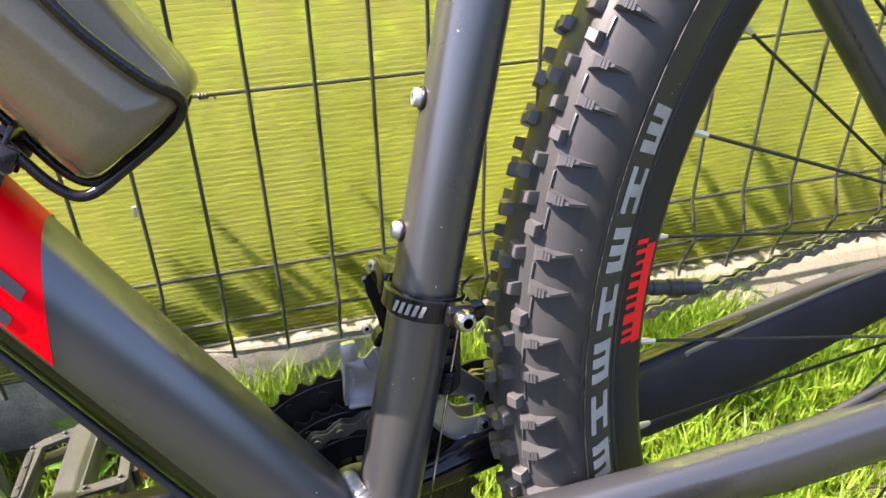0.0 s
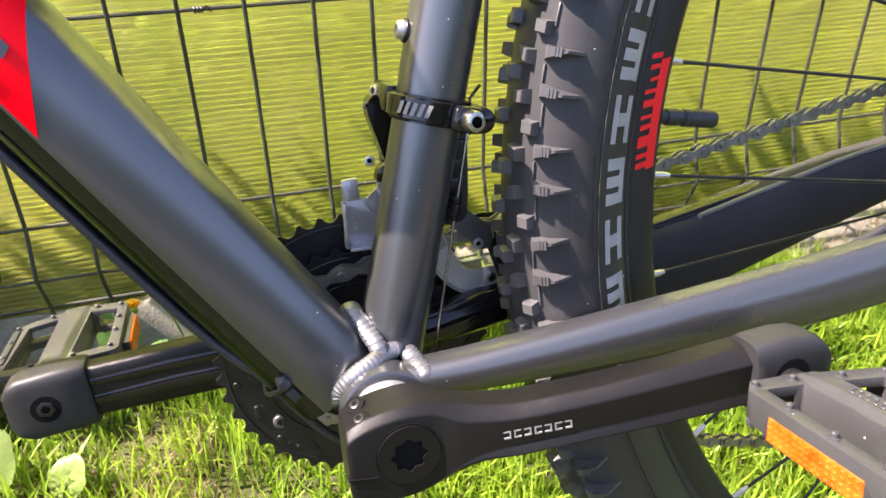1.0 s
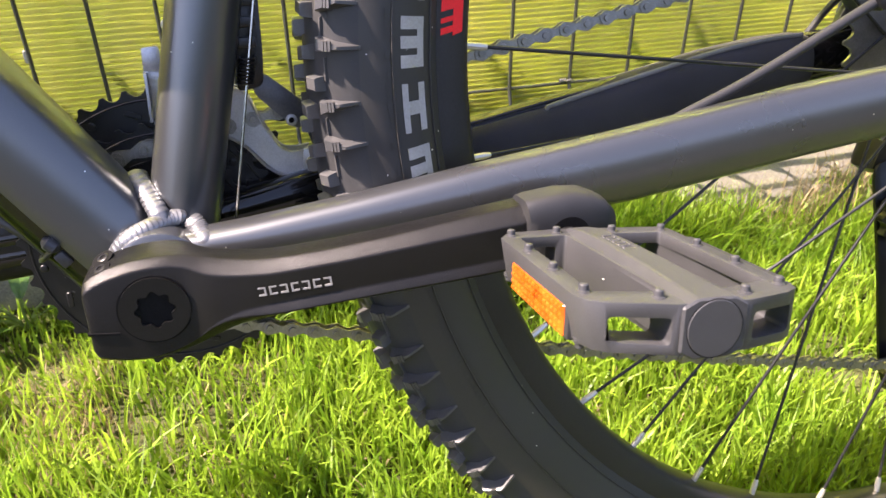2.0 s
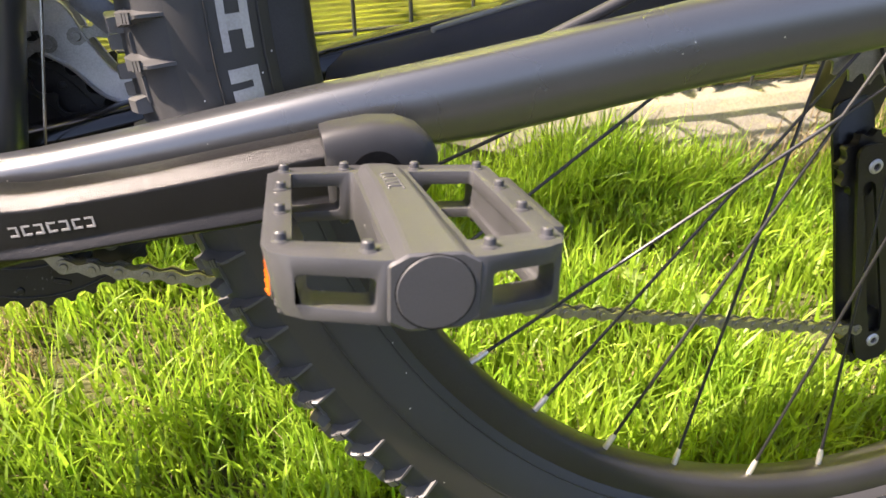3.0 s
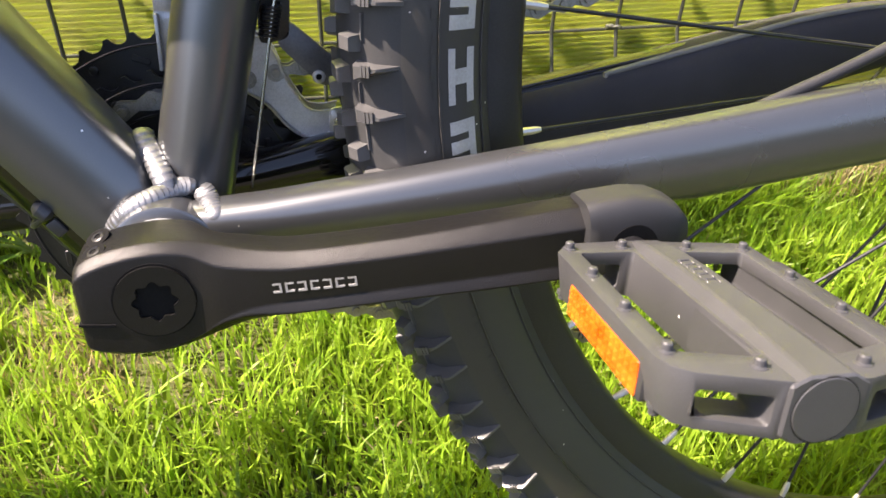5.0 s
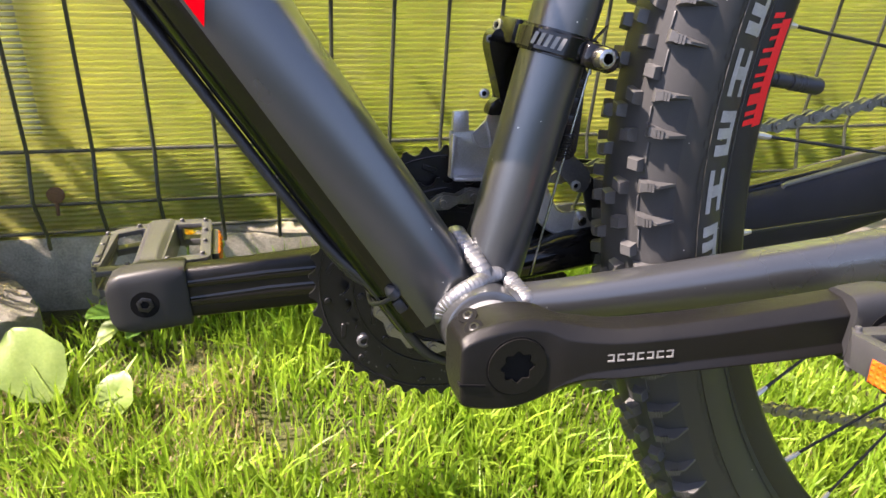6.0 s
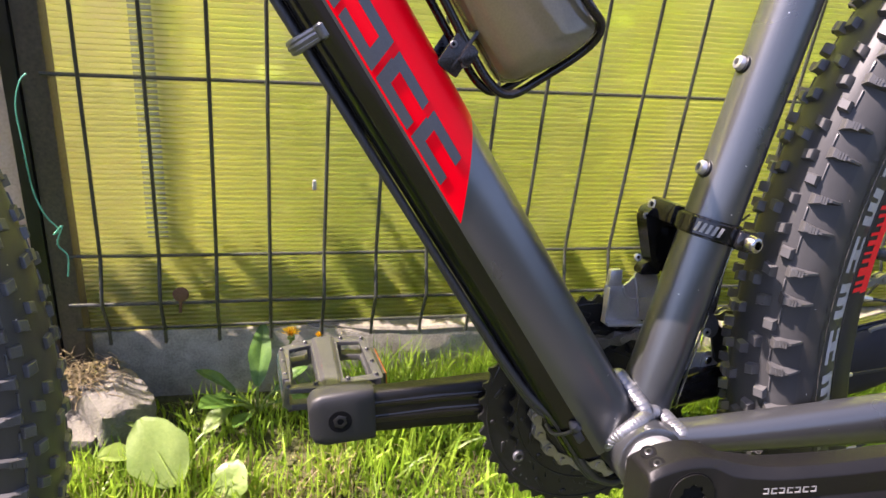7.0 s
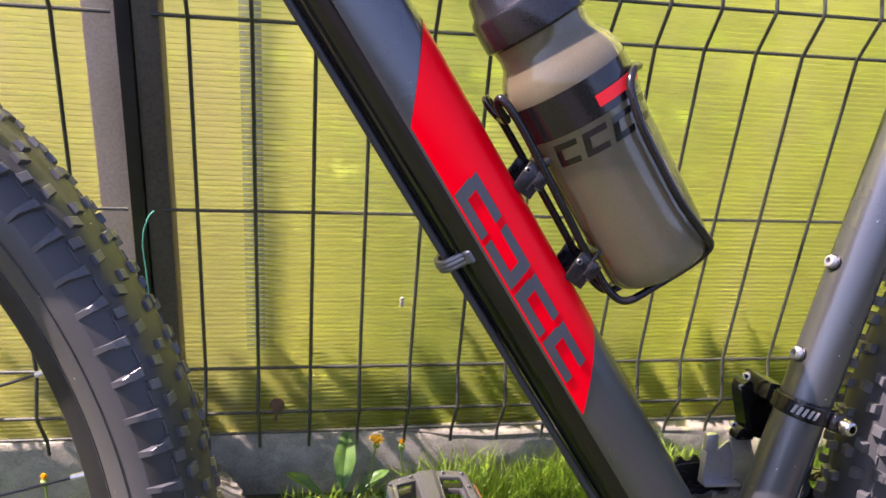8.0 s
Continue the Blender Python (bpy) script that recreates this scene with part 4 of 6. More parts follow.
def build_right_crank():
    bm = bmesh.new()
    bar(bm, [(-0.186, 0.0800, 0.2965, 0.0070, 0.0120), (-0.150, 0.0790, 0.2990, 0.0078, 0.0150), (-0.10, 0.0750, 0.3030, 0.0080, 0.0158), (-0.06, 0.0700, 0.3070, 0.0085, 0.0165), (-0.02, 0.066, 0.311, 0.0095, 0.021), (0.016, 0.066, 0.313, 0.0085, 0.018)], 32, 5.0)
    crank = part("crank_arm", bm, CRANK, bike, "black crank arm with grooved inner face", 50)
    for dz, h in ((0.0062, 0.0030), (-0.0045, 0.0042)):
        bm = bmesh.new()
        bar(bm, [(-0.147, 0.0719, 0.2995 + dz, 0.0014, h * 0.8), (-0.10, 0.0680, 0.3035 + dz, 0.0016, h * 1.2), (-0.066, 0.0634, 0.3065 + dz, 0.0016, h * 1.1)], 16, 2.2)
        part("inner_groove", bm, GLOSS, crank, "smooth glossy groove")
    bm = bmesh.new()
    bar(bm, [(-0.1875, 0.079, 0.2955, 0.0085, 0.0110), (-0.1845, 0.079, 0.2957, 0.0100, 0.0160), (-0.178, 0.079, 0.2960, 0.0108, 0.0185), (-0.160, 0.0788, 0.2980, 0.0108, 0.0188), (-0.1455, 0.0785, 0.2992, 0.0106, 0.0186), (-0.1440, 0.0785, 0.2993, 0.0096, 0.0176)], 40, 5.5)
    boot = part("crank_boot", bm, RUBBER, crank, "black rubber boot over the crank end", 50)
    # the boot's hole is a flat disc, its shade given by black colour
    bm = bmesh.new()
    lathe(bm, (-0.1675, 0.0690, 0.2965), (0, -1, 0), [(0, 0.0078), (0.0012, 0.0078), (0.0012, 0.0)], 32, False)
    part("axle_hole_shade", bm, HOLE_SHADE, boot)
    bm = bmesh.new()
    lathe(bm, (-0.1675, 0.0690, 0.2965), (0, -1, 0), [(0, 0.0048), (0.0016, 0.0048), (0.0018, 0.0042), (0.0018, 0.0026), (0.0004, 0.0024)], 6)
    part("axle_end", bm, BLACK, boot)
    return crank


right_crank = build_right_crank()

def build_chainrings():
    """Three toothed rings, with ramps, pins and windows, on a four-armed spider."""
    for n_, r_, y_, z_, rin in ((42, 0.0742, 0.0520, 0.3070, 0.0500), (32, 0.0560, 0.0440, 0.3090, 0.0340), (22, 0.0410, 0.0370, 0.3120, 0.0260)):
        bm = bmesh.new()
        gear(bm, (BB[0], z_), n_, r_, r_ + 0.0038, rin, y_, 0.0022)
        # rolled rim inside the teeth
        lip = [(BB[0] + (r_ - 0.0022) * math.cos(2 * math.pi * i / 72), y_ - 0.0012, z_ + (r_ - 0.0022) * math.sin(2 * math.pi * i / 72)) for i in range(72)]
        pipe(bm, lip, 0.0006, 6, True, True)
        part("chainring", bm, BLACK, right_crank, "black toothed chainring", 25)
        if n_ < 30:
            continue
        for i in range(10):
            a = 36 * i + 8
            c, s_ = math.cos(radians(a)), math.sin(radians(a))
            bolt(right_crank, (BB[0] + (r_ - 0.006) * c, y_ - 0.0010, z_ + (r_ - 0.006) * s_), (0, -1, 0), 0.0021, 0.0011, BLACK, False, "shift_pin")
            # slanted lifting ramps between the pins
            bm = bmesh.new()
            box(bm, (BB[0] + (r_ - 0.0085) * math.cos(radians(a + 18)), y_ - 0.0013, z_ + (r_ - 0.0085) * math.sin(radians(a + 18))), (0.0085, 0.0010, 0.0030), 0.0004, pose(0, 0, 0, 0, -(a + 18) - 62, 0), 1)
            part("ramp", bm, BLACK, right_crank)
    for i in range(4):
        a = radians(38 + 90 * i)
        c, s_ = math.cos(a), math.sin(a)
        bm = bmesh.new()
        pipe(bm, [(BB[0] + 0.012 * c, 0.058, 0.309 + 0.012 * s_), (BB[0] + 0.063 * c, 0.0545, 0.308 + 0.063 * s_)], [0.011, 0.0055], 12)
        part("spider_arm", bm, BLACK, right_crank)
        bolt(right_crank, (BB[0] + 0.0605 * c, 0.0505, 0.308 + 0.0605 * s_), (0, -1, 0), 0.0042, 0.0022, CLIP, True, "ring_bolt")
    # bright nicks worn into the big ring
    bm, rg = bmesh.new(), random.Random(3)
    for i in range(26):
        a, r_ = radians(rg.uniform(130, 275)), rg.uniform(0.056, 0.069)
        w, h = rg.uniform(0.0006, 0.0018), rg.uniform(0.0004, 0.0009)
        box(bm, (BB[0] + r_ * math.cos(a), 0.0508, 0.307 + r_ * math.sin(a)), (w, 0.0006, h), 0.0, pose(0, 0, 0, 0, rg.uniform(0, 180), 0))
    part("worn_nicks", bm, CLIP, right_crank, "bright nicks worn into the black ring")


build_chainrings()


def chain():
    path = []
    top0, low0 = Vector((-0.008, 0.0370, 0.3560)), Vector((0.012, 0.0370, 0.2580))
    up_end, low_end = Vector((0.462, 0.0450, 0.4385)), Vector((0.505, 0.0450, 0.1235))
    L = 0.0127
    way = (top0 - up_end).normalized()
    k = int((top0 - up_end).length / L)
    for i in range(k):
        path.append(up_end + way * L * i)
    a0 = 97
    steps = int(math.radians(180) * 0.044 / L)
    for i in range(steps + 1):
        a = radians(a0 + 178 * i / steps)
        path.append(Vector((BB[0] + 0.0440 * math.cos(a), 0.0370, BB[1] + 0.0440 * math.sin(a))))
    way = (low_end - low0).normalized()
    for i in range(int((low_end - low0).length / L) + 1):
        sag = -0.004 * math.sin(math.pi * i * L / (low_end - low0).length)
        path.append(low0 + way * L * (i + 0.4) + Vector((0, 0, sag)))
    bm = bmesh.new()
    for p in path:
        lathe(bm, p - Vector((0, 0.0042, 0)), (0, 1, 0), [(-0.0004, 0.0010), (-0.0004, 0.0019), (0.0006, 0.0022), (0.0015, 0.0022), (0.0015, 0.0030), (0.0069, 0.0030), (0.0069, 0.0022), (0.0078, 0.0022), (0.0088, 0.0019)], 12)
    chain_ob = part("chain", bm, CHAIN, bike, "grey-brown oiled roller chain", 40)

    def link(outer):
        b = bmesh.new()
        for s in (-1, 1):
            y = s * (0.0031 if outer else 0.0020)
            out = []
            for i in range(7):
                a = radians(90 + 180 * i / 6)
                out.append((-L / 2 + 0.0041 * math.cos(a), 0.0041 * math.sin(a)))
            out.append((0, -0.0019))
            for i in range(7):
                a = radians(-90 + 180 * i / 6)
                out.append((L / 2 + 0.0041 * math.cos(a), 0.0041 * math.sin(a)))
            out.append((0, 0.0019))
            prism(b, out, y - 0.0005, y + 0.0005)
        return b
    first = [None, None]
    for i, (p, q) in enumerate(zip(path, path[1:])):
        d = q - p
        if d.length > 0.02:
            continue
        m = Matrix.Translation((p + q) / 2) @ Matrix.Rotation(-math.atan2(d.z, d.x), 4, "Y")
        k = i % 2
        if first[k] is None:
            first[k] = part("chain_link", link(k == 0), CHAIN, chain_ob, m=m)
        else:
            share(first[k], "chain_link", chain_ob, m)


chain()


def solid_with_cuts(outline, h, cuts):
    """A moulded plate with windows cut right through it and softened edges."""
    def lump(points, lo, hi, axis):
        b = bmesh.new()
        put = (lambda u, v, w: (u, v, w)) if axis == "z" else (lambda u, v, w: (u, w, v))
        rows_ = [[b.verts.new(put(u, v, w)) for u, v in points] for w in (lo, hi)]
        k = len(points)
        for i in range(k):
            b.faces.new((rows_[0][i], rows_[0][(i + 1) % k], rows_[1][(i + 1) % k], rows_[1][i]))
        b.faces.new(rows_[0][::-1])
        b.faces.new(rows_[1])
        bmesh.ops.recalc_face_normals(b, faces=b.faces)
        me = bpy.data.meshes.new("lump")
        b.to_mesh(me)
        b.free()
        return bpy.data.objects.new("lump", me)
    base = lump(outline, -h, h, "z")
    scene.collection.objects.link(base)
    tools = []
    for axis, points in cuts:
        t = lump(rounded(points, 0.0016), -0.2, 0.2, axis)
        scene.collection.objects.link(t)
        tools.append(t)
        cut = base.modifiers.new("cut", "BOOLEAN")
        cut.operation, cut.object, cut.solver = "DIFFERENCE", t, "EXACT"
    soft = base.modifiers.new("soft", "BEVEL")
    soft.width, soft.segments, soft.limit_method, soft.angle_limit = 0.0009, 2, "ANGLE", radians(35)
    got = base.evaluated_get(bpy.context.evaluated_depsgraph_get()).to_mesh()
    bm = bmesh.new()
    bm.from_mesh(got)
    for o in tools + [base]:
        bpy.data.objects.remove(o)
    return bm


def build_pedal(parent, m, amber_left=True, label="dark grey resin platform pedal with studs and reflectors"):
    """Pedal on its axle: x along the bike, y outwards (negative), z up; axle at the origin."""
    H = 0.0080
    outline = [(-0.0290, -0.0015), (-0.0350, -0.0085), (-0.0375, -0.0745), (-0.0358, -0.0800), (-0.0315, -0.0835), (-0.0112, -0.0898), (0.0112, -0.0905), (0.0272, -0.0868), (0.0322, -0.0838),
               (0.0340, -0.0795), (0.0366, -0.0065), (0.0345, -0.0035), (0.0080, -0.0010), (-0.0080, 0.0005)]
    body = part("pedal", solid_with_cuts(outline, H, [
        # windows between the rails and the spine, then those through the two ends
        ("z", [(-0.0280, -0.0100), (-0.0088, -0.0095), (-0.0098, -0.0785), (-0.0304, -0.0735)]),
        ("z", [(0.0088, -0.0105), (0.0298, -0.0122), (0.0280, -0.0750), (0.0102, -0.0795)]),
        ("y", [(-0.0305, -0.0048), (-0.0130, -0.0048), (-0.0130, 0.0036), (-0.0305, 0.0036)]),
        ("y", [(0.0135, -0.0050), (0.0300, -0.0050), (0.0300, 0.0036), (0.0135, 0.0036)])]), RESIN, parent, label, 32, m)
    for v in body.data.vertices:
        if v.co.x < -0.0285 and v.co.z < -0.004 and v.co.y < -0.006:
            v.co.x += 0.0030
    # faceted spine over the axle
    bm = bmesh.new()
    rings = []
    for y, w, t_, h in ((-0.0005, 0.0070, 0.0042, 0.0086), (-0.010, 0.0086, 0.0046, 0.0104), (-0.030, 0.0090, 0.0046, 0.0112), (-0.055, 0.0095, 0.0050, 0.0108), (-0.078, 0.0104, 0.0056, 0.0100), (-0.0908, 0.0108, 0.0062, 0.0095)):
        rings.append([Vector(p) for p in ((-w, y, -H + 0.001), (-t_, y, -h), (t_, y, -h), (w, y, -H + 0.001), (w, y, H - 0.001), (t_, y, h), (-t_, y, h), (-w, y, H - 0.001))])
    skin(bm, rings)
    bmesh.ops.bevel(bm, geom=list(bm.edges), offset=0.0006, segments=1, affect="EDGES")
    part("spine", bm, RESIN, body, smooth=14)
    # black disc under the cap that paints the groove's shade
    bm = bmesh.new()
    lathe(bm, (0, -0.0900, 0), (0, -1, 0), [(0, 0.0093), (0.00085, 0.0093), (0.00085, 0.0)], 40, False)
    part("cap_groove_shade", bm, HOLE_SHADE, body)
    bm = bmesh.new()
    lathe(bm, (0, -0.0900, 0), (0, -1, 0), [(0, 0.0090), (0.0009, 0.0090), (0.0011, 0.0088), (0.0011, 0.0)], 40, False)
    part("end_cap", bm, RESIN, body, "round grey end cap")
    bm = bmesh.new()
    lathe(bm, (0, 0.013, 0), (0, -1, 0), [(0, 0.0048), (0.005, 0.0048), (0.005, 0.0068), (0.012, 0.0068), (0.013, 0.006)], 24)
    part("axle", bm, BLACK, body)
    pins = [(-0.0300, -0.0060), (-0.0110, -0.0050), (0.0115, -0.0070), (0.0320, -0.0090), (-0.0315, -0.0270), (-0.0325, -0.0500), (-0.0330, -0.0730), (0.0322, -0.0330), (0.0314, -0.0560),
            (0.0300, -0.0790), (-0.0140, -0.0825), (0.0140, -0.0840)]
    first = None
    for s in (1, -1):
        for x, y in pins:
            t = Matrix.Translation((x, y, s * H)) @ (Matrix() if s > 0 else pose(0, 0, 0, 180, 0, 0))
            if first is None:
                bm = bmesh.new()
                lathe(bm, (0, 0, 0), (0, 0, 1), [(-0.001, 0.0022), (0.0002, 0.0022), (0.0005, 0.0016), (0.0021, 0.0015), (0.0025, 0.0011)], 12)
                first = part("stud", bm, RESIN, body, m=t)
            else:
                share(first, "stud", body, t)
    # raised mark on the spine: plain bars
    bm = bmesh.new()
    for i in range(5):
        for dx in (-0.0021, 0.0021):
            box(bm, (-0.0003 + dx, -0.026 - 0.0036 * i, 0.0110), (0.0006, 0.0028, 0.0009), 0.0002, None, 1)
        box(bm, (-0.0003, -0.0247 - 0.0036 * i, 0.0110), (0.0046, 0.0006, 0.0009), 0.0002, None, 1)
    part("raised_mark", bm, RESIN, body)
    for s, mat_, lab in ((-1, AMBER if amber_left else SMOKED, "prismatic pedal reflector"), (1, SMOKED if amber_left else AMBER, "prismatic pedal reflector")):
        bm = bmesh.new()
        t = Matrix.Translation((-0.0326, -0.0440, -0.0034) if s < 0 else (0.0372, -0.044, 0.0014)) @ Matrix.Rotation(radians(-2.2) if s < 0 else radians(-2.0), 4, "Z")
        box(bm, (0, 0, 0), (0.0046, 0.052, 0.0122), 0.0016)
        for v in bm.verts:
            v.co = t @ v.co
        part("reflector_holder", bm, HOUSING, body)
        bm = bmesh.new()
        box(bm, (s * 0.0022, 0, 0), (0.0016, 0.0475, 0.0105), 0.0005, None, 1)
        for i in range(14):
            for j in range(4):
                cy, cz_ = -0.0218 + 0.00335 * i, -0.0038 + 0.0025 * j
                q = [bm.verts.new((s * 0.00305, cy + 0.0016 * math.cos(k * math.pi / 2 + 0.78), cz_ + 0.0012 * math.sin(k * math.pi / 2 + 0.78))) for k in range(4)]
                tip = bm.verts.new((s * 0.0038, cy, cz_))
                for k in range(4):
                    bm.faces.new((q[k], q[(k + 1) % 4], tip))
        for v in bm.verts:
            v.co = t @ v.co
        part("reflector", bm, mat_, body, lab, 20)
    return body


build_pedal(bike, Matrix.Translation((0.1600, -0.1110, 0.3275)) @ pose(0, 0, 0, -3.5, 5.8, 0) @ Matrix.Diagonal((0.965, 0.97, 0.94, 1)))
build_pedal(bike, Matrix.Translation((-0.1690, 0.1010, 0.2990)) @ pose(0, 0, 0, 180, -4, 0), False)


# ---- front changer ----
def build_front_changer():
    z = 0.4425
    c = Vector((seat_x(z), 0, z))
    tilt = Matrix.Translation(c) @ Matrix.Rotation(math.atan2(0.248, 0.969), 4, "Y")
    bm = bmesh.new()
    n = 48
    outer = [((0.0203 + 0.0008 * math.cos(2 * math.pi * i / n)) * math.cos(2 * math.pi * i / n), 0.0203 * math.sin(2 * math.pi * i / n)) for i in range(n)]
    inner = [(0.0161 * math.cos(2 * math.pi * i / n), 0.0161 * math.sin(2 * math.pi * i / n)) for i in range(n)]
    plate_with_slot(bm, outer, inner, -0.0060, 0.0060, "xy")
    bmesh.ops.bevel(bm, geom=[e for e in bm.edges if abs(e.verts[0].co.z - e.verts[1].co.z) < 1e-6 and (e.verts[0].co.xy - e.verts[1].co.xy).length < 0.004], offset=0.0016, segments=3, affect="EDGES")
    for v in bm.verts:
        v.co = tilt @ v.co
    ch = part("front_changer", bm, GLOSS, bike, "front gear changer with glossy black clamp and silver cage")
    # lug and pinch bolt
    bm = bmesh.new()
    b2 = bmesh.new()
    box(b2, (0.0130, -0.0170, -0.001), (0.015, 0.012, 0.0118), 0.0040, None, 3)
    merge(bm, b2, tilt)
    b2 = bmesh.new()
    lathe(b2, (0.0225, -0.0130, -0.001), (0.1, 1, 0), [(0, 0.0045), (0.001, 0.0060), (0.018, 0.0060), (0.019, 0.0048)], 24)
    merge(bm, b2, tilt)
    part("clamp_lug", bm, GLOSS, ch)
    bolt(ch, tilt @ Vector((0.0135, -0.0230, -0.001)), tilt.to_3x3() @ Vector((0.12, -1, 0.05)), 0.0050, 0.0062, STEEL)
    bm = bmesh.new()
    b2 = bmesh.new()
    box(b2, (-0.0125, 0.0265, 0.001), (0.012, 0.030, 0.013), 0.003)
    merge(bm, b2, tilt)
    part("hinge_block", bm, GLOSS, ch)
    bolt(ch, tilt @ Vector((-0.0180, 0.036, 0.002)), tilt.to_3x3() @ Vector((-0.9, -0.4, 0)), 0.0034, 0.002, SILVER)
    # five white slanted marks on the clamp
    for i in range(5):
        bm = bmesh.new()
        g = []
        for u in range(3):
            for v_ in range(2):
                a = radians(215 + 9.0 * i + 2.6 * u + (4.0 * v_))
                g.append(bm.verts.new(tilt @ Vector((0.0212 * math.cos(a), 0.0208 * math.sin(a), -0.0028 + 0.0056 * v_))))
        for u in range(2):
            bm.faces.new((g[2 * u], g[2 * u + 2], g[2 * u + 3], g[2 * u + 1]))
        part("white_mark", bm, SOFT_PRINT, ch)
    # black hinged upright, hollow towards the seat tube
    bm = bmesh.new()
    plate_with_slot(bm, rounded([(0.0250, 0.4085), (0.0400, 0.4040), (0.0450, 0.4400), (0.0290, 0.4490), (0.0185, 0.4470), (0.0165, 0.4400)], 0.004), rounded([(0.0270, 0.4130), (0.0370, 0.4100), (0.0400, 0.4340), (0.0310, 0.4370), (0.0270, 0.4340), (0.0245, 0.4290)], 0.002), 0.031, 0.044)
    box(bm, (0.0315, 0.0425, 0.4235), (0.016, 0.003, 0.026), 0.0006)
    prism(bm, rounded([(0.0180, 0.4035), (0.0330, 0.4035), (0.0300, 0.4160), (0.0200, 0.4100)], 0.002), 0.034, 0.043, 0.0008)
    part("support_arm", bm, GLOSS, ch)
    bolt(ch, (0.0178, 0.0335, 0.4425), (-0.3, -1, 0.1), 0.0023, 0.0020, CLIP)
    bolt(ch, (0.0160, 0.0350, 0.4150), (-0.2, -1, 0.1), 0.0027, 0.0024, SILVER)
    # pressed link plate: face, bent front flange, upright tab and lower lip
    bm = bmesh.new()
    prism(bm, rounded([(0.0015, 0.3690), (0.0000, 0.3930), (0.0020, 0.3960), (0.0100, 0.3955), (0.0130, 0.3925), (0.0200, 0.3990), (0.0240, 0.4090), (0.0330, 0.4090), (0.0420, 0.3840), (0.0360, 0.3690)], 0.0015), 0.0435, 0.0452, 0.0005)
    prism(bm, rounded([(0.0010, 0.3940), (0.0015, 0.4050), (0.0095, 0.4055), (0.0100, 0.3940)], 0.0010), 0.0405, 0.0445, 0.0006)
    box(bm, (0.0010, 0.0415, 0.3810), (0.0016, 0.0060, 0.0240), 0.0005, pose(0, 0, 0, 0, 3, 0))
    box(bm, (0.0150, 0.0405, 0.3682), (0.0270, 0.0080, 0.0020), 0.0007, pose(0, 0, 0, 0, 2, 0))
    pipe(bm, curve([(0.0125, 0.0428, 0.3925), (0.0170, 0.0425, 0.3850), (0.0300, 0.0428, 0.3850)], 5), 0.0008, 6)
    pipe(bm, curve([(0.0200, 0.0428, 0.3990), (0.0225, 0.0422, 0.3900), (0.0260, 0.0428, 0.3720)], 5), 0.0011, 6)
    for k in range(5):
        box(bm, (0.0052 + 0.0003 * k, 0.0433, 0.3900 - 0.0030 * k), (0.0017, 0.0005, 0.0016), 0.0)
    part("link_plate", bm, SILVER, ch, "satin silver link plate")
    # cage: a curved inner plate with a turned rim, the outer plate behind it, and their tail
    swan = curve([(0.0340, 0.3600), (0.0440, 0.3525), (0.0525, 0.3415), (0.0600, 0.3360), (0.0680, 0.3355), (0.0745, 0.3375)], 5)
    back = curve([(0.0770, 0.3480), (0.0690, 0.3472), (0.0620, 0.3492), (0.0570, 0.3570), (0.0530, 0.3650), (0.0490, 0.3760), (0.0440, 0.3820), (0.0340, 0.3830)], 4)
    flat_ = [(q[0], q[1]) for q in list(swan) + list(back)]
    for y, name in ((0.0350, "inner_plate"), (0.0490, "outer_plate")):
        bm = bmesh.new()
        prism(bm, flat_, y, y + 0.0016, 0.0003, 1)
        pipe(bm, [(q[0], y - 0.0006, q[1]) for q in swan], 0.0010, 6)
        pipe(bm, [(q[0], y - 0.0002, q[1]) for q in back], 0.0007, 6)
        part(name, bm, SILVER, ch)
    bm = bmesh.new()
    prism(bm, rounded([(0.0715, 0.3365), (0.0840, 0.3370), (0.0850, 0.3420), (0.0790, 0.3490), (0.0725, 0.3485)], 0.002), 0.0330, 0.0352, 0.0005)
    box(bm, (0.0835, 0.0430, 0.3410), (0.0030, 0.0170, 0.0080), 0.001, pose(0, 0, 0, 0, 8, 0))
    part("cage_tail", bm, SILVER, ch)
    bolt(ch, (0.0765, 0.0330, 0.3420), (0, -1, 0), 0.0027, 0.0012, STEEL)
    # links from the upright to the cage
    bm = bmesh.new()
    prism(bm, rounded([(0.0500, 0.3900), (0.0570, 0.3900), (0.0770, 0.3720), (0.0760, 0.3620), (0.0700, 0.3600), (0.0520, 0.3790)], 0.003), 0.0270, 0.0300, 0.0008)
    part("upper_link", bm, CLIP, ch, "dull grey upper link")
    bolt(ch, (0.0680, 0.0270, 0.3650), (0, -1, 0), 0.0030, 0.0014, SILVER)
    bm = bmesh.new()
    prism(bm, rounded([(0.0720, 0.3700), (0.0800, 0.3690), (0.0890, 0.3480), (0.0840, 0.3400), (0.0800, 0.3420)], 0.003), 0.0300, 0.0325, 0.0008)
    prism(bm, rounded([(0.0560, 0.3640), (0.0620, 0.3700), (0.0780, 0.3740), (0.0980, 0.3720), (0.0960, 0.3650), (0.0760, 0.3640), (0.0640, 0.3600)], 0.003), 0.0520, 0.0545, 0.0008)
    part("lower_link", bm, BLACK, ch)
    bolt(ch, (0.0755, 0.0300, 0.3672), (0, -1, 0), 0.0028, 0.0014, SILVER)
    # spring and arm behind the seat tube
    bm = bmesh.new()
    pts = [(0.0505 + 0.0036 * math.cos(t * 0.7) - 0.00004 * t, 0.002 + 0.0036 * math.sin(t * 0.7), 0.4000 - 0.00017 * t) for t in range(76)]
    pipe(bm, pts, 0.0006, 6)
    part("spring", bm, BLACK, ch)
    bm = bmesh.new()
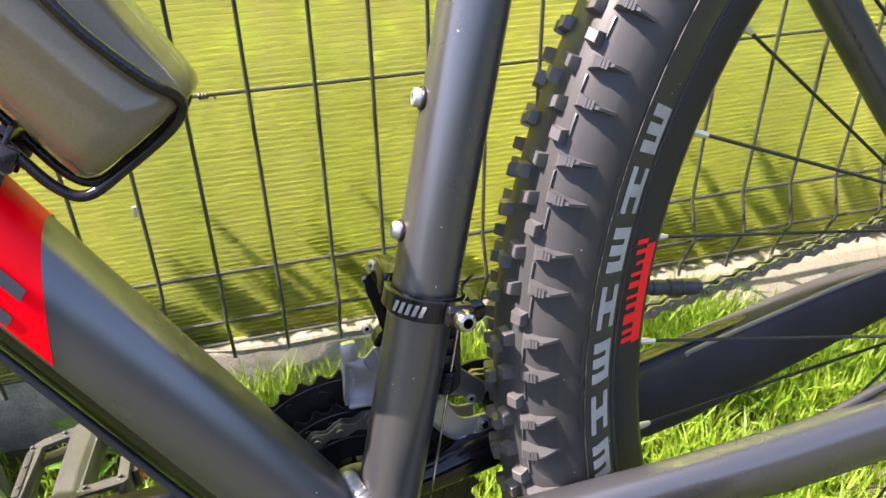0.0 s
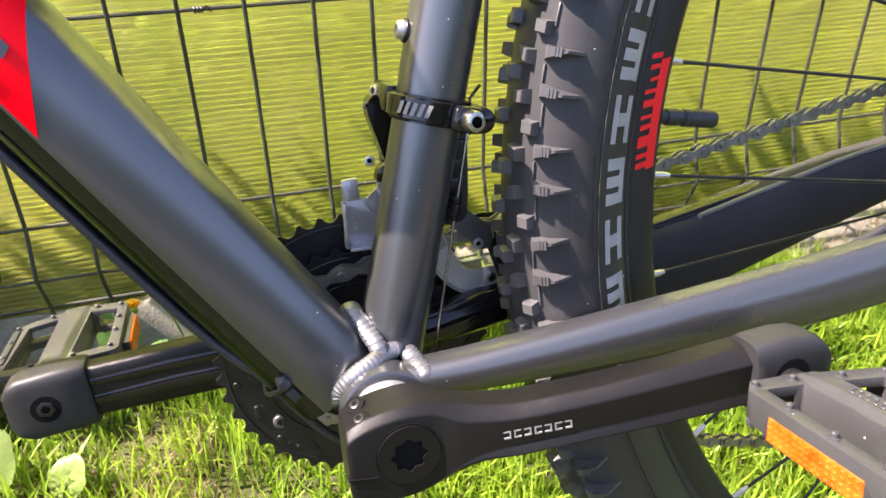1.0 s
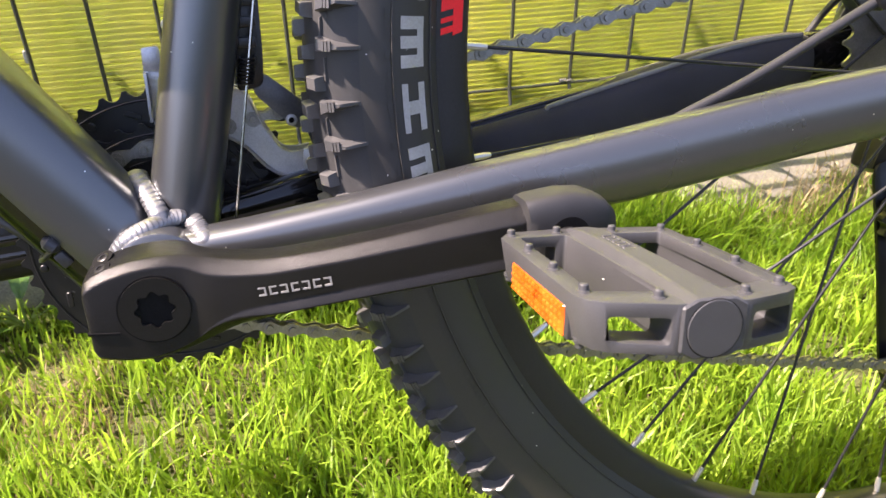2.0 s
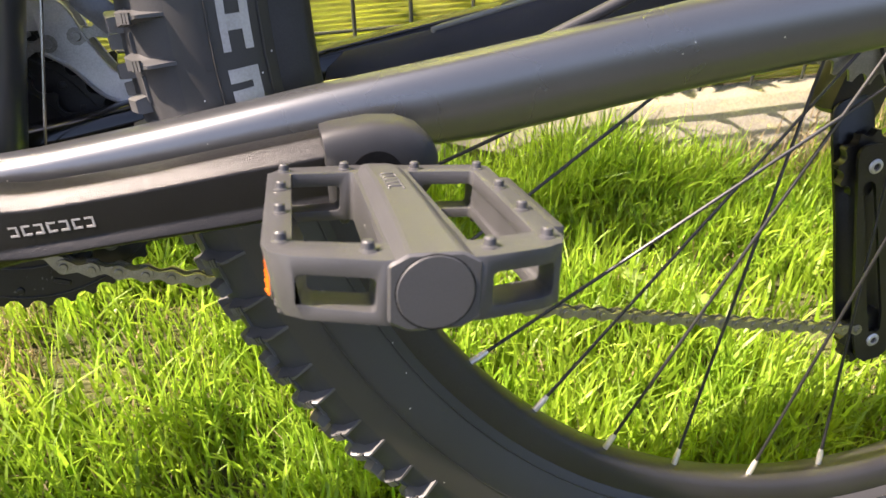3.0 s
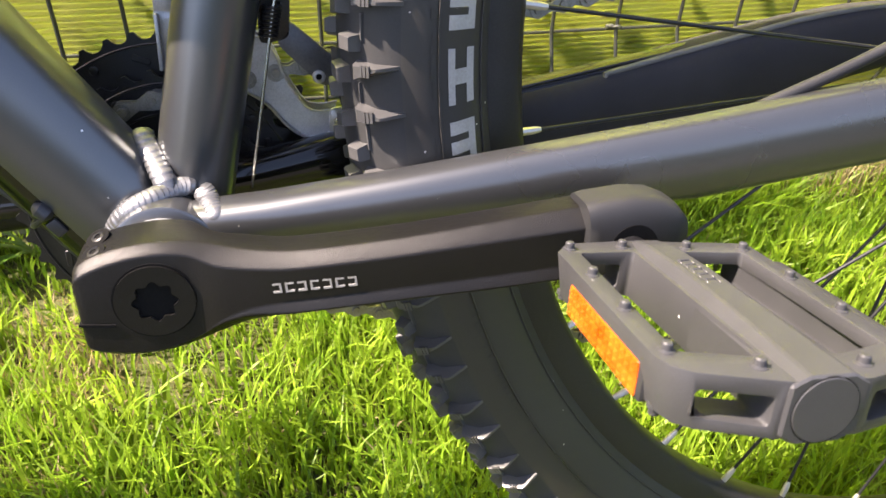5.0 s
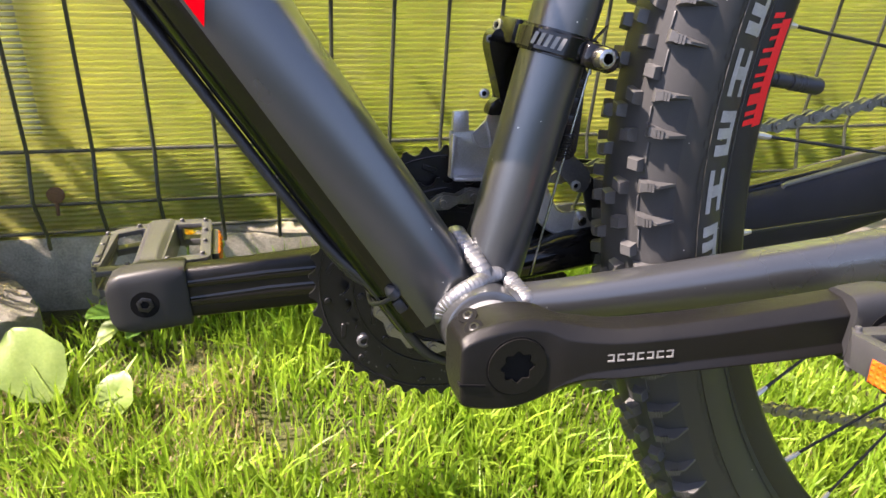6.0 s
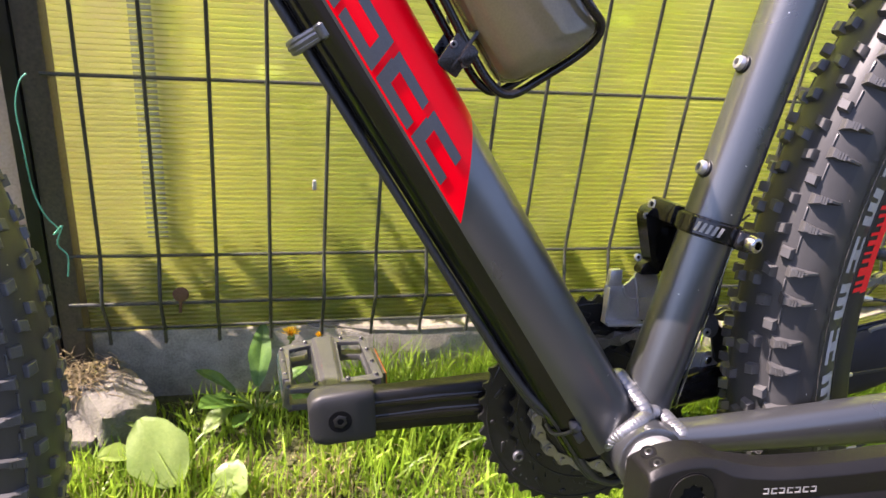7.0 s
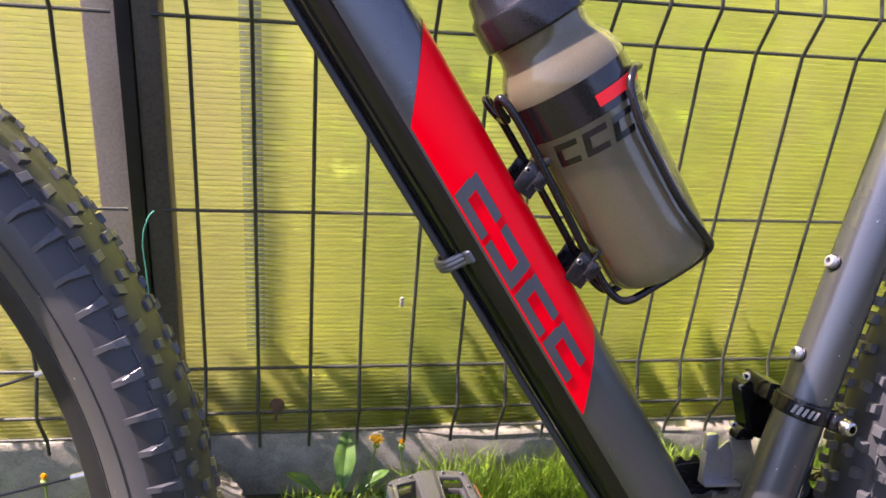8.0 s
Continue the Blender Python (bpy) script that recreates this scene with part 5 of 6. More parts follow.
    prism(bm, rounded([(0.046, 0.432), (0.0590, 0.432), (0.0575, 0.400), (0.0560, 0.386), (0.044, 0.384)], 0.003), 0.004, 0.014, 0.001)
    for k in range(3):
        box(bm, (0.0530 - 0.001 * k, 0.0025, 0.424 - 0.009 * k), (0.0085, 0.004, 0.0045), 0.0008)
    part("pull_arm", bm, BLACK, ch)
    bm = bmesh.new()
    pipe(bm, [(0.0585, 0.0, 0.428), (0.0600, 0.0, 0.445), (0.064, -0.004, 0.451)], 0.0008, 6)
    pipe(bm, [(0.0585, 0.0, 0.432), (0.034, 0.0, 0.325)], 0.0007, 6)
    part("shift_cable", bm, STEEL, ch, "bare steel shift cable")


build_front_changer()

# ---- cables, hose, guards on the frame ----
bm = bmesh.new()
pipe(bm, curve([dt(0.42, -0.0285, -0.004), dt(0.2, -0.0282, -0.005), dt(0.0, -0.0285, -0.005), dt(-0.13, -0.0272, -0.008), (-0.0530, -0.0120, 0.3325), (-0.0395, -0.0125, 0.3130), (-0.0280, -0.0120, 0.2965), (-0.0180, -0.0110, 0.2875), (-0.0050, -0.0080, 0.2830), (0.010, 0, 0.2865)], 10), 0.0024, 10)
part("gear_cable", bm, HOUSING, bike, "black cable housing under the down tube")
bm = bmesh.new()
pipe(bm, curve([dt(0.42, -0.0275, 0.004), dt(0.1, -0.0272, 0.003), dt(-0.13, -0.0285, -0.001), (-0.0515, -0.0060, 0.3280), (-0.0385, -0.0060, 0.3090), (-0.0275, -0.0060, 0.2930), (-0.0180, -0.0050, 0.2845), (-0.0050, -0.0010, 0.2805), (0.012, 0.004, 0.2870)], 10), 0.0022, 10)
part("gear_cable", bm, HOUSING, bike)
bm = bmesh.new()
pts = [dt(0.081, n_, y_) for y_, n_ in ((-0.0165, -0.0165), (-0.0135, -0.0225), (-0.0105, -0.0300), (-0.004, -0.0335), (0.004, -0.0330), (0.010, -0.0285))]
for d_ in (-0.0022, 0.0022):
    pipe(bm, curve([p + DU * d_ for p in pts], 5), 0.0018, 8)
pipe(bm, curve(pts, 5), 0.0022, 8)
lathe(bm, dt(0.081, -0.0175, -0.0165) - DU * 0.004, DU, [(0, 0.0025), (0.001, 0.0034), (0.007, 0.0034), (0.008, 0.0025)], 14)
part("cable_clip", bm, CLIP, bike, "grey cable clip on the down tube")
# a small plastic clip holds the cables near the shell: a knob, a wedge below it and a thin strap
bm = bmesh.new()
bar(bm, [(*dt(-0.1705, -0.0150, -0.0215), 0.0012, 0.0012), (*dt(-0.1725, -0.0142, -0.0225), 0.0032, 0.0030), (*dt(-0.1765, -0.0136, -0.0225), 0.0032, 0.0030), (*dt(-0.1785, -0.0132, -0.0210), 0.0012, 0.0012)], 16)
box(bm, dt(-0.1825, -0.0150, -0.0205), (0.0050, 0.0045, 0.0072), 0.0012, pose(0, 0, 0, 0, -34, 0))
pipe(bm, curve([dt(-0.1765, -0.0150, -0.0215), dt(-0.1775, -0.0215, -0.0175), dt(-0.1780, -0.0262, -0.0100), dt(-0.1780, -0.0262, 0.0)], 6), 0.0012, 8)
part("cable_stop", bm, HOUSING, bike, "small dark plastic cable clip")
bm = bmesh.new()
pipe(bm, curve([(0.17, -0.047, 0.322), (0.222, -0.048, 0.3505), (0.272, -0.052, 0.3715), (0.301, -0.054, 0.385), (0.34, -0.056, 0.404), (0.375, -0.058, 0.420), (0.40, -0.060, 0.428)], 8), 0.0026, 10)
part("brake_hose", bm, RUBBER, bike, "grey brake hose")
bm = bmesh.new()
box(bm, (0.418, -0.060, 0.432), (0.048, 0.030, 0.030), 0.006, pose(0, 0, 0, 0, -35, 0))
caliper = part("brake_caliper", bm, BLACK, bike, "black rear brake caliper")
bm = bmesh.new()
box(bm, (0.345, -0.056, 0.4065), (0.012, 0.009, 0.009), 0.002, pose(0, 0, 0, 0, -25, 0))
part("hose_clip", bm, BLACK, caliper)


def build_guard():
    st_ = [(0.155, 0.0475, 0.330, 0.0140, 0.0170), (0.165, 0.048, 0.3265, 0.0165, 0.0235), (0.185, 0.0505, 0.3255, 0.0175, 0.0268), (0.215, 0.053, 0.3290, 0.0175, 0.0270), (0.25, 0.0555, 0.3365, 0.0172, 0.0258), (0.29, 0.0575, 0.3450, 0.0168, 0.0245),
           (0.33, 0.0595, 0.3535, 0.0162, 0.0230), (0.37, 0.062, 0.3600, 0.0155, 0.0205), (0.395, 0.063, 0.3625, 0.0150, 0.0185), (0.403, 0.0635, 0.363, 0.0130, 0.0160)]
    bm = bmesh.new()
    bar(bm, st_, 32, 2.6)
    g = part("chainstay_guard", bm, NEOPRENE, bike, "black neoprene chainstay guard with raised seam")
    bm = bmesh.new()
    pts = curve([(x, y - a * 0.56, z + b * 0.93) for x, y, z, a, b in st_[3:-1]], 5)
    pts = [(pts[0].x - 0.003, pts[0].y, pts[0].z - 0.012)] + pts
    pipe(bm, pts, 0.0016, 8)
    part("seam", bm, PIPING, g, "grey seam of the guard")


build_guard()


def build_rear_changer():
    bm = bmesh.new()
    prism(bm, rounded([(0.470, 0.285), (0.500, 0.290), (0.515, 0.22), (0.545, 0.12), (0.535, 0.092), (0.512, 0.092), (0.502, 0.12), (0.488, 0.20)], 0.012), 0.058, 0.0605, 0.0008)
    ch = part("rear_changer", bm, BLACK, bike, "black rear gear changer with two pulleys")
    bm = bmesh.new()
    plate_with_slot(bm, rounded([(0.482, 0.26), (0.505, 0.26), (0.540, 0.12), (0.535, 0.095), (0.512, 0.095), (0.505, 0.12)], 0.01), rounded([(0.490, 0.235), (0.499, 0.235), (0.525, 0.135), (0.527, 0.118), (0.518, 0.118), (0.513, 0.135)], 0.004), 0.043, 0.0455)
    part("cage_plate", bm, BLACK, ch)
    for p in ((0.497, 0.245), (0.522, 0.112)):
        bm = bmesh.new()
        gear(bm, p, 11, 0.0185, 0.0225, 0.006, 0.0515, 0.006)
        part("pulley", bm, BLACK, ch)
        bolt(ch, (p[0], 0.0435, p[1]), (0, -1, 0), 0.005, 0.002, SILVER)
    bm = bmesh.new()
    box(bm, (0.50, 0.072, 0.305), (0.04, 0.026, 0.07), 0.008, pose(0, 0, 0, 0, 20, 0))
    part("changer_body", bm, BLACK, ch)
    bm = bmesh.new()
    pipe(bm, curve([(0.40, 0.064, 0.372), (0.455, 0.075, 0.405), (0.545, 0.085, 0.38), (0.55, 0.08, 0.31), (0.52, 0.075, 0.29)], 8), 0.0024, 8)
    part("rear_cable", bm, HOUSING, ch)


build_rear_changer()


# ---- fork, bars and saddle complete the bike outside the view ----
STEER = Matrix.Translation((-0.335, 0, 0)) @ Matrix.Rotation(radians(-15), 4, "Z") @ Matrix.Translation((0.335, 0.014, 0))
front_rim.matrix_basis = STEER
front_tyre.matrix_basis = STEER


def build_rest():
    bm = bmesh.new()
    for y_ in (-0.048, 0.036):
        pipe(bm, [STEER @ Vector((-0.681, math.copysign(0.055, y_), 0.338)), STEER @ Vector((-0.545, y_, 0.62)), Vector((-0.43, y_, 0.79))], [0.011, 0.0105, 0.012], 14)
    box(bm, (-0.405, 0, 0.79), (0.07, 0.13, 0.026), 0.009, pose(0, 0, 0, 0, 25, 0))
    part("fork", bm, BLACK, bike, "black suspension fork")
    bm = bmesh.new()
    lathe(bm, (-0.681, -0.06, 0.338), (0, 1, 0), [(0, 0.008), (0.02, 0.02), (0.1, 0.02), (0.12, 0.008)], 20)
    part("hub", bm, BLACK, front_rim)
    for i in range(28):
        a = 360 / 28 * i
        s = -1 if i % 2 else 1
        b = bmesh.new()
        p = Vector((-0.681, s * 0.001, 0.338)) + RAD(a) * 0.287
        q = Vector((-0.681, s * 0.03, 0.338)) + RAD(a + (55 if (i // 2) % 2 else -55)) * 0.024
        w = (q - p).normalized()
        pipe(b, [p, q], 0.0010, 6)
        part("spoke", b, SPOKE, front_rim)
        b = bmesh.new()
        pipe(b, [p - w * 0.003, p + w * 0.012], 0.0019, 8)
        part("nipple", b, BRASS, front_rim)


build_rest()

# ---- bottle cage and bottle ----


def bt(v, n, y=0.0):
    """A place along the bottle's axis (v), off it across the frame (n) and sideways (y)."""
    return Vector((-0.0705, 0, 0.5340)) + DU * v + DN * n + Vector((0, y, 0))


def build_cage():
    bm = bmesh.new()
    for s in (-1, 1):
        pts = [bt(0.120, -0.0371, s * 0.0055), bt(0.1310, -0.0385, s * 0.0110), bt(0.1330, -0.0360, s * 0.0165), bt(0.115, -0.0345, s * 0.0180), bt(0.06, -0.0352, s * 0.0140), bt(0.025, -0.0357, s * 0.0122),
               bt(0.006, -0.0345, s * 0.0122), bt(-0.0035, -0.0280, s * 0.0126), bt(-0.0048, -0.0100, s * 0.0130), bt(-0.0044, 0.0120, s * 0.0150), bt(-0.0010, 0.0225, s * 0.0195), bt(0.0050, 0.0250, s * 0.0255),
               bt(0.0150, 0.0218, s * 0.0310), bt(0.039, 0.0176, s * 0.0336), bt(0.065, 0.0168, s * 0.0342), bt(0.086, 0.0170, s * 0.0345), bt(0.103, 0.0205, s * 0.0335), bt(0.1095, 0.0245, s * 0.0312), bt(0.1120, 0.0305, s * 0.0262), bt(0.1105, 0.0362, s * 0.0185), bt(0.1090, 0.0397, s * 0.0090), bt(0.1085, 0.0405, 0)]
        pipe(bm, curve(pts, 6), 0.0023, 10)
    pipe(bm, [bt(0.122, -0.0371, -0.0064), bt(0.122, -0.0371, 0.0064)], 0.0026, 8)
    cage = part("bottle_cage", bm, CAGE, bike, "black wire bottle cage bolted to the down tube")
    turn = Matrix.Rotation(-math.atan2(DU.z, -DU.x) + math.pi, 4, "Y")
    for v in (0.028, 0.088):
        bm = bmesh.new()
        box(bm, bt(v, -0.0382), (0.022, 0.030, 0.0022), 0.0006, turn)
        for s in (-1, 1):
            box(bm, bt(v, -0.0432, s * 0.0135), (0.018, 0.0022, 0.0125), 0.0008, turn)
            box(bm, bt(v - 0.003, -0.0385, s * 0.0150), (0.010, 0.0040, 0.0070), 0.0015, turn)
        part("mount_bracket", bm, CAGE, cage)
        for d in (-0.0055, 0.0055):
            bolt(cage, bt(v + d, -0.0420, -0.0148), (0, -1, 0), 0.0019, 0.0010, CLIP)


build_cage()


def build_bottle():
    m = Matrix.Translation(Vector((-0.0705, 0, 0.5340)) + DN * 0.003) @ Matrix.Rotation(math.atan2(DU.x, DU.z), 4, "Y")
    base = pose(0, -0.015, 0, -LEAN, 0, 0) @ m
    bottle = thing("drinks_bottle", base, "smoky translucent sports bottle with black cap, held in the bike's cage", "bottle")
    body = [(0.0, 0.0000), (0.0, 0.0265), (0.0014, 0.0292), (0.0045, 0.0311), (0.012, 0.0317), (0.03, 0.0320), (0.06, 0.0323), (0.085, 0.0326), (0.097, 0.0336), (0.104, 0.0345), (0.123, 0.0350), (0.129, 0.0343), (0.135, 0.0318), (0.143, 0.0268), (0.1475, 0.0261), (0.152, 0.0270), (0.156, 0.0270), (0.160, 0.0000)]
    bm = bmesh.new()
    lathe(bm, (0, 0, 0), (0, 0, 1), body, 56, False)
    part("body", bm, BOTTLE, bottle, "smoky brown-grey plastic body")
    bm = bmesh.new()
    lathe(bm, (0, 0, 0), (0, 0, 1), [(0.1015, 0.0346), (0.1225, 0.03535)], 56, False)
    part("band", bm, BAND, bottle, "dark printed band")
    cyl = lambda a, z, r: (r * math.cos(radians(a)), r * math.sin(radians(a)), z)
    bm = bmesh.new()
    g = [[bm.verts.new(cyl(-92 + 62 * i / 12, z, 0.0357)) for z in (0.1060, 0.1125)] for i in range(13)]
    for a, b in zip(g, g[1:]):
        bm.faces.new((a[0], b[0], b[1], a[1]))
    part("red_stripe", bm, RED_PRINT, bottle, "red stripe")
    for i in range(4):
        bm = bmesh.new()
        for (u0, u1, v0, v1) in ((0, 1, 0.0, 0.26), (0, 1, 0.74, 1.0), (0, 0.28, 0.26, 0.74)):
            q = []
            for u in (u0, (u0 + u1) / 2, u1):
                q.append([bm.verts.new(cyl(-150 + 29 * i + 23 * u + 5 * v, 0.0850 + 0.013 * v, 0.0330 + 0.0014 * v)) for v in (v0, v1)])
            for a, b in zip(q, q[1:]):
                bm.faces.new((a[0], b[0], b[1], a[1]))
        part("block_mark", bm, BAND, bottle)
    bm = bmesh.new()
    lathe(bm, (0, 0, 0), (0, 0, 1), [(0.1535, 0.0282), (0.155, 0.0300), (0.1700, 0.0305), (0.172, 0.0297), (0.174, 0.0275), (0.182, 0.0262), (0.186, 0.024), (0.192, 0.014), (0.205, 0.0125), (0.207, 0.0155), (0.222, 0.0145), (0.225, 0.010)], 56)
    part("cap", bm, CLEAR_CAP, bottle, "dark screw cap with spout")


build_bottle()

# ---- plants, stones and small things ----
def build_grass():
    rng = np.random.default_rng(5)

    def sow(n, x0, x1, y0, y1, h0, h1, w0, w1, dry=-1):
        x, y = rng.uniform(x0, x1, n), rng.uniform(y0, y1, n)
        tuft = np.array([noise.noise((a * 9, b * 9, 1.7)) for a, b in zip(x, y)])
        patch = np.array([noise.noise((a * 3.1, b * 4.2, 8.3)) for a, b in zip(x, y)])
        bare = np.clip((-0.08 - x) / 0.12, 0, 1) * np.clip((y - 0.36) / 0.07, 0, 1)
        keep = rng.uniform(0, 1, n) < (1 - 0.62 * bare) * (0.84 + 0.95 * tuft) * (1 + 1.2 * dry * np.maximum(0, patch - 0.05)) * (1 + (0.7 if dry > 0 else 0.0) * np.minimum(0, patch) * 2)
        x, y, tuft, bare = x[keep], y[keep], tuft[keep], bare[keep]
        n = len(x)
        h = rng.uniform(h0, h1, n) * (1 + 0.35 * tuft) * (1 - 0.42 * bare)
        w = rng.uniform(w0, w1, n)
        az, face = rng.uniform(0, 2 * math.pi, n), rng.uniform(0, math.pi, n)
        lean = rng.uniform(0.05, 0.85, n) ** 1.3
        return x, y, h, w, az, face, lean

    def mesh_of(name, lots, mats, label):
        verts, faces = [], []
        base = 0
        for x, y, h, w, az, face, lean in lots:
            n = len(x)
            rows = []
            for t, k in ((0.0, 0.8), (0.38, 1.0), (0.72, 0.75), (1.0, 0.0)):
                off = h * lean * t ** 1.9
                cx, cy = x + np.cos(az) * off, y + np.sin(az) * off
                cz = GROUND - 0.004 + h * (t - 0.35 * lean * t ** 2)
                dx, dy = np.cos(face) * w * k / 2, np.sin(face) * w * k / 2
                if k:
                    rows.append(np.stack([cx - dx, cy - dy, cz], 1))
                    rows.append(np.stack([cx + dx, cy + dy, cz], 1))
                else:
                    rows.append(np.stack([cx, cy, cz], 1))
            v = np.stack(rows, 1).reshape(-1, 3)
            i = base + np.arange(n)[:, None] * 7
            verts.append(v)
            faces += (i + np.array([0, 1, 3, 2])).tolist() + (i + np.array([2, 3, 5, 4])).tolist() + (i + np.array([4, 5, 6])).tolist()
            base += 7 * n
        me = bpy.data.meshes.new(name)
        me.from_pydata(np.concatenate(verts).tolist(), [], faces)
        me.materials.append(mats)
        for p in me.polygons:
            p.use_smooth = True
        return tagged(new(name, me), label, "grass", kind="stuff")

    mesh_of("grass", [sow(82000, -0.75, 1.15, -0.10, 0.530, 0.024, 0.075, 0.0013, 0.0042), sow(5200, 0.1, 0.66, 0.40, 0.520, 0.06, 0.13, 0.0014, 0.003), sow(4500, -0.2, 0.35, 0.44, 0.532, 0.05, 0.12, 0.0012, 0.0024),
                      sow(13000, -1.6, 2.2, -0.90, 0.530, 0.03, 0.07, 0.002, 0.0045)], GRASS, "bright green sunlit lawn grass")
    mesh_of("dry_grass", [sow(8000, -0.75, 1.15, -0.10, 0.530, 0.015, 0.048, 0.0010, 0.0024, 1), sow(6500, -0.55, -0.12, 0.08, 0.44, 0.02, 0.055, 0.0010, 0.0024, 0), sow(2200, 0.55, 1.25, 0.42, 0.518, 0.03, 0.10, 0.0012, 0.0026, 1)], STRAW, "dry straw-coloured blades in the lawn")


build_grass()


def leaf_mesh(bm, length, width, bend, m, fold=0.25, n=9):
    """A broad leaf with a midrib, wavy edge and thickness by its fold."""
    rows = []
    for i in range(n + 1):
        t = i / n
        w = width * (math.sin(math.pi * min(1, t * 0.93 + 0.05)) ** 0.75) * (1 + 0.05 * math.sin(t * 17))
        z = bend * math.sin(t * 1.7) - 0.25 * bend * t * t
        row = []
        for j in range(-3, 4):
            s = j / 3
            row.append(bm.verts.new(m @ Vector((t * length, s * w / 2, z + fold * abs(s) * w * 0.45 + 0.0010 * math.sin(9 * t + 4 * s) - (0.0012 if j == 0 else 0)))))
        rows.append(row)
    for a, b in zip(rows, rows[1:]):
        for j in range(6):
            bm.faces.new((a[j], a[j + 1], b[j + 1], b[j]))


def weed(x, y, leaves, label, mat=LEAF):
    plant = thing("weed", Matrix.Translation((x, y, GROUND)), label, "weed", "weeds by the fence")
    for az, up, length, width, stalk in leaves:
        bm = bmesh.new()
        d = Vector((math.cos(radians(az)), math.sin(radians(az)), 0))
        root = d * stalk * math.cos(radians(up)) + Vector((0, 0, stalk * math.sin(radians(up)) + 0.012))
        leaf_mesh(bm, length, width, length * 0.16, Matrix.Translation(root) @ pose(0, 0, 0, 0, 0, az) @ pose(0, 0, 0, 0, -up * 0.55, 0))
        lf = part("leaf", bm, mat, plant)
        bm = bmesh.new()
        pipe(bm, curve([(0, 0, 0), root * 0.5 + Vector((0, 0, 0.006)), root], 4), 0.0018, 7)
        part("stalk", bm, STEM, lf)


weed(-0.305, 0.425, [(205, 25, 0.05, 0.032, 0.05), (160, 35, 0.05, 0.026, 0.04), (40, 30, 0.045, 0.024, 0.03)], "broad-leaved plantain weed at the foot of the fence")
weed(-0.225, 0.500, [(80, 78, 0.080, 0.028, 0.030), (20, 40, 0.05, 0.022, 0.03), (165, 40, 0.055, 0.020, 0.035), (250, 25, 0.05, 0.020, 0.03), (330, 35, 0.05, 0.020, 0.03), (210, 45, 0.045, 0.016, 0.03), (225, 38, 0.060, 0.036, 0.045)], "dock weed with upright leaves against the footing", DARK_LEAF)
def facing_leaf(plant, base, way, normal, length, width):
    """A leaf held up towards the light on a short stalk."""
    L_, N = Vector(way).normalized(), Vector(normal).normalized()
    W = N.cross(L_).normalized()
    N = L_.cross(W)
    m = Matrix((L_, W, N)).transposed().to_4x4()
    bm = bmesh.new()
    leaf_mesh(bm, length, width, length * 0.10, Matrix.Translation(base) @ m, 0.12, 14)
    lf = part("leaf", bm, LEAF, plant)
    bm = bmesh.new()
    pipe(bm, curve([Vector(base) + Vector((0.03, 0.02, -0.02 - base[2])), Vector(base) + Vector((0.012, 0.006, -0.012)), base, Vector(base) + L_ * length * 0.5 + N * length * 0.075], 4), [0.0022] * 8 + [0.0018, 0.0014, 0.0011, 0.0008, 0.0005], 7)
    part("stalk", bm, STEM, lf)


plantain = thing("weed", Matrix.Translation((-0.300, 0.345, GROUND)), "broad-leaved plantain with two large pale leaves", "weed", "weeds by the fence")
facing_leaf(plantain, (-0.005, 0.0, 0.044), (-0.45, 0.62, 0.52), (-0.30, -0.35, 0.85), 0.080, 0.064)
facing_leaf(plantain, (0.040, -0.01, 0.022), (0.30, 0.50, 0.50), (-0.3, -0.40, 0.85), 0.046, 0.044)
weed(-0.430, 0.360, [(180, 30, 0.075, 0.024, 0.05), (230, 35, 0.06, 0.022, 0.045), (300, 40, 0.055, 0.02, 0.04)], "narrow-leaved weed in the grass")
weed(0.34, 0.30, [(200, 20, 0.032, 0.026, 0.02), (320, 25, 0.030, 0.024, 0.02), (90, 30, 0.03, 0.024, 0.02)], "small clover-like weed in the lawn")
weed(0.50, 0.26, [(160, 20, 0.030, 0.026, 0.03), (280, 25, 0.030, 0.024, 0.02)], "small pale leaf in the lawn")


def dandelion(x, y, h, lean, closed):
    p = thing("dandelion", Matrix.Translation((x, y, GROUND)), "yellow dandelion flower on a thin stem" if not closed else "closed dandelion bud on a long stem", "flower", "dandelions")
    bm = bmesh.new()
    top = Vector((lean, -0.01, h))
    pipe(bm, curve([(0, 0, 0), (lean * 0.3, 0.004, h * 0.5), top], 6), 0.0014, 7)
    part("stem", bm, STEM, p)
    bm = bmesh.new()
    lathe(bm, top - Vector((0, 0, 0.002)), (0.1, -0.2, 1), [(0, 0.0015), (0.003, 0.0045), (0.009, 0.0042), (0.010, 0.0030)], 12)
    part("bud", bm, STEM, p)
    bm = bmesh.new()
    for i in range(40):
        a = i * 2.4
        r = 0.0115 * (1 - i / 60) * (0.35 if closed else 1)
        d = Vector((math.cos(a), math.sin(a), 0))
        s = Vector((-d.y, d.x, 0)) * 0.0011
        b0, b1 = top + Vector((0, 0, 0.007)), top + d * r + Vector((0, 0, 0.011 + 0.0001 * i))
        v = [bm.verts.new(q) for q in (b0 - s, b0 + s, b1 + s, b1 - s)]
        bm.faces.new(v)
    part("petals", bm, YELLOW, p)


dandelion(-0.190, 0.505, 0.118, 0.006, False)
dandelion(-0.140, 0.515, 0.105, -0.01, True)
dandelion(-0.560, 0.44, 0.135, 0.008, True)


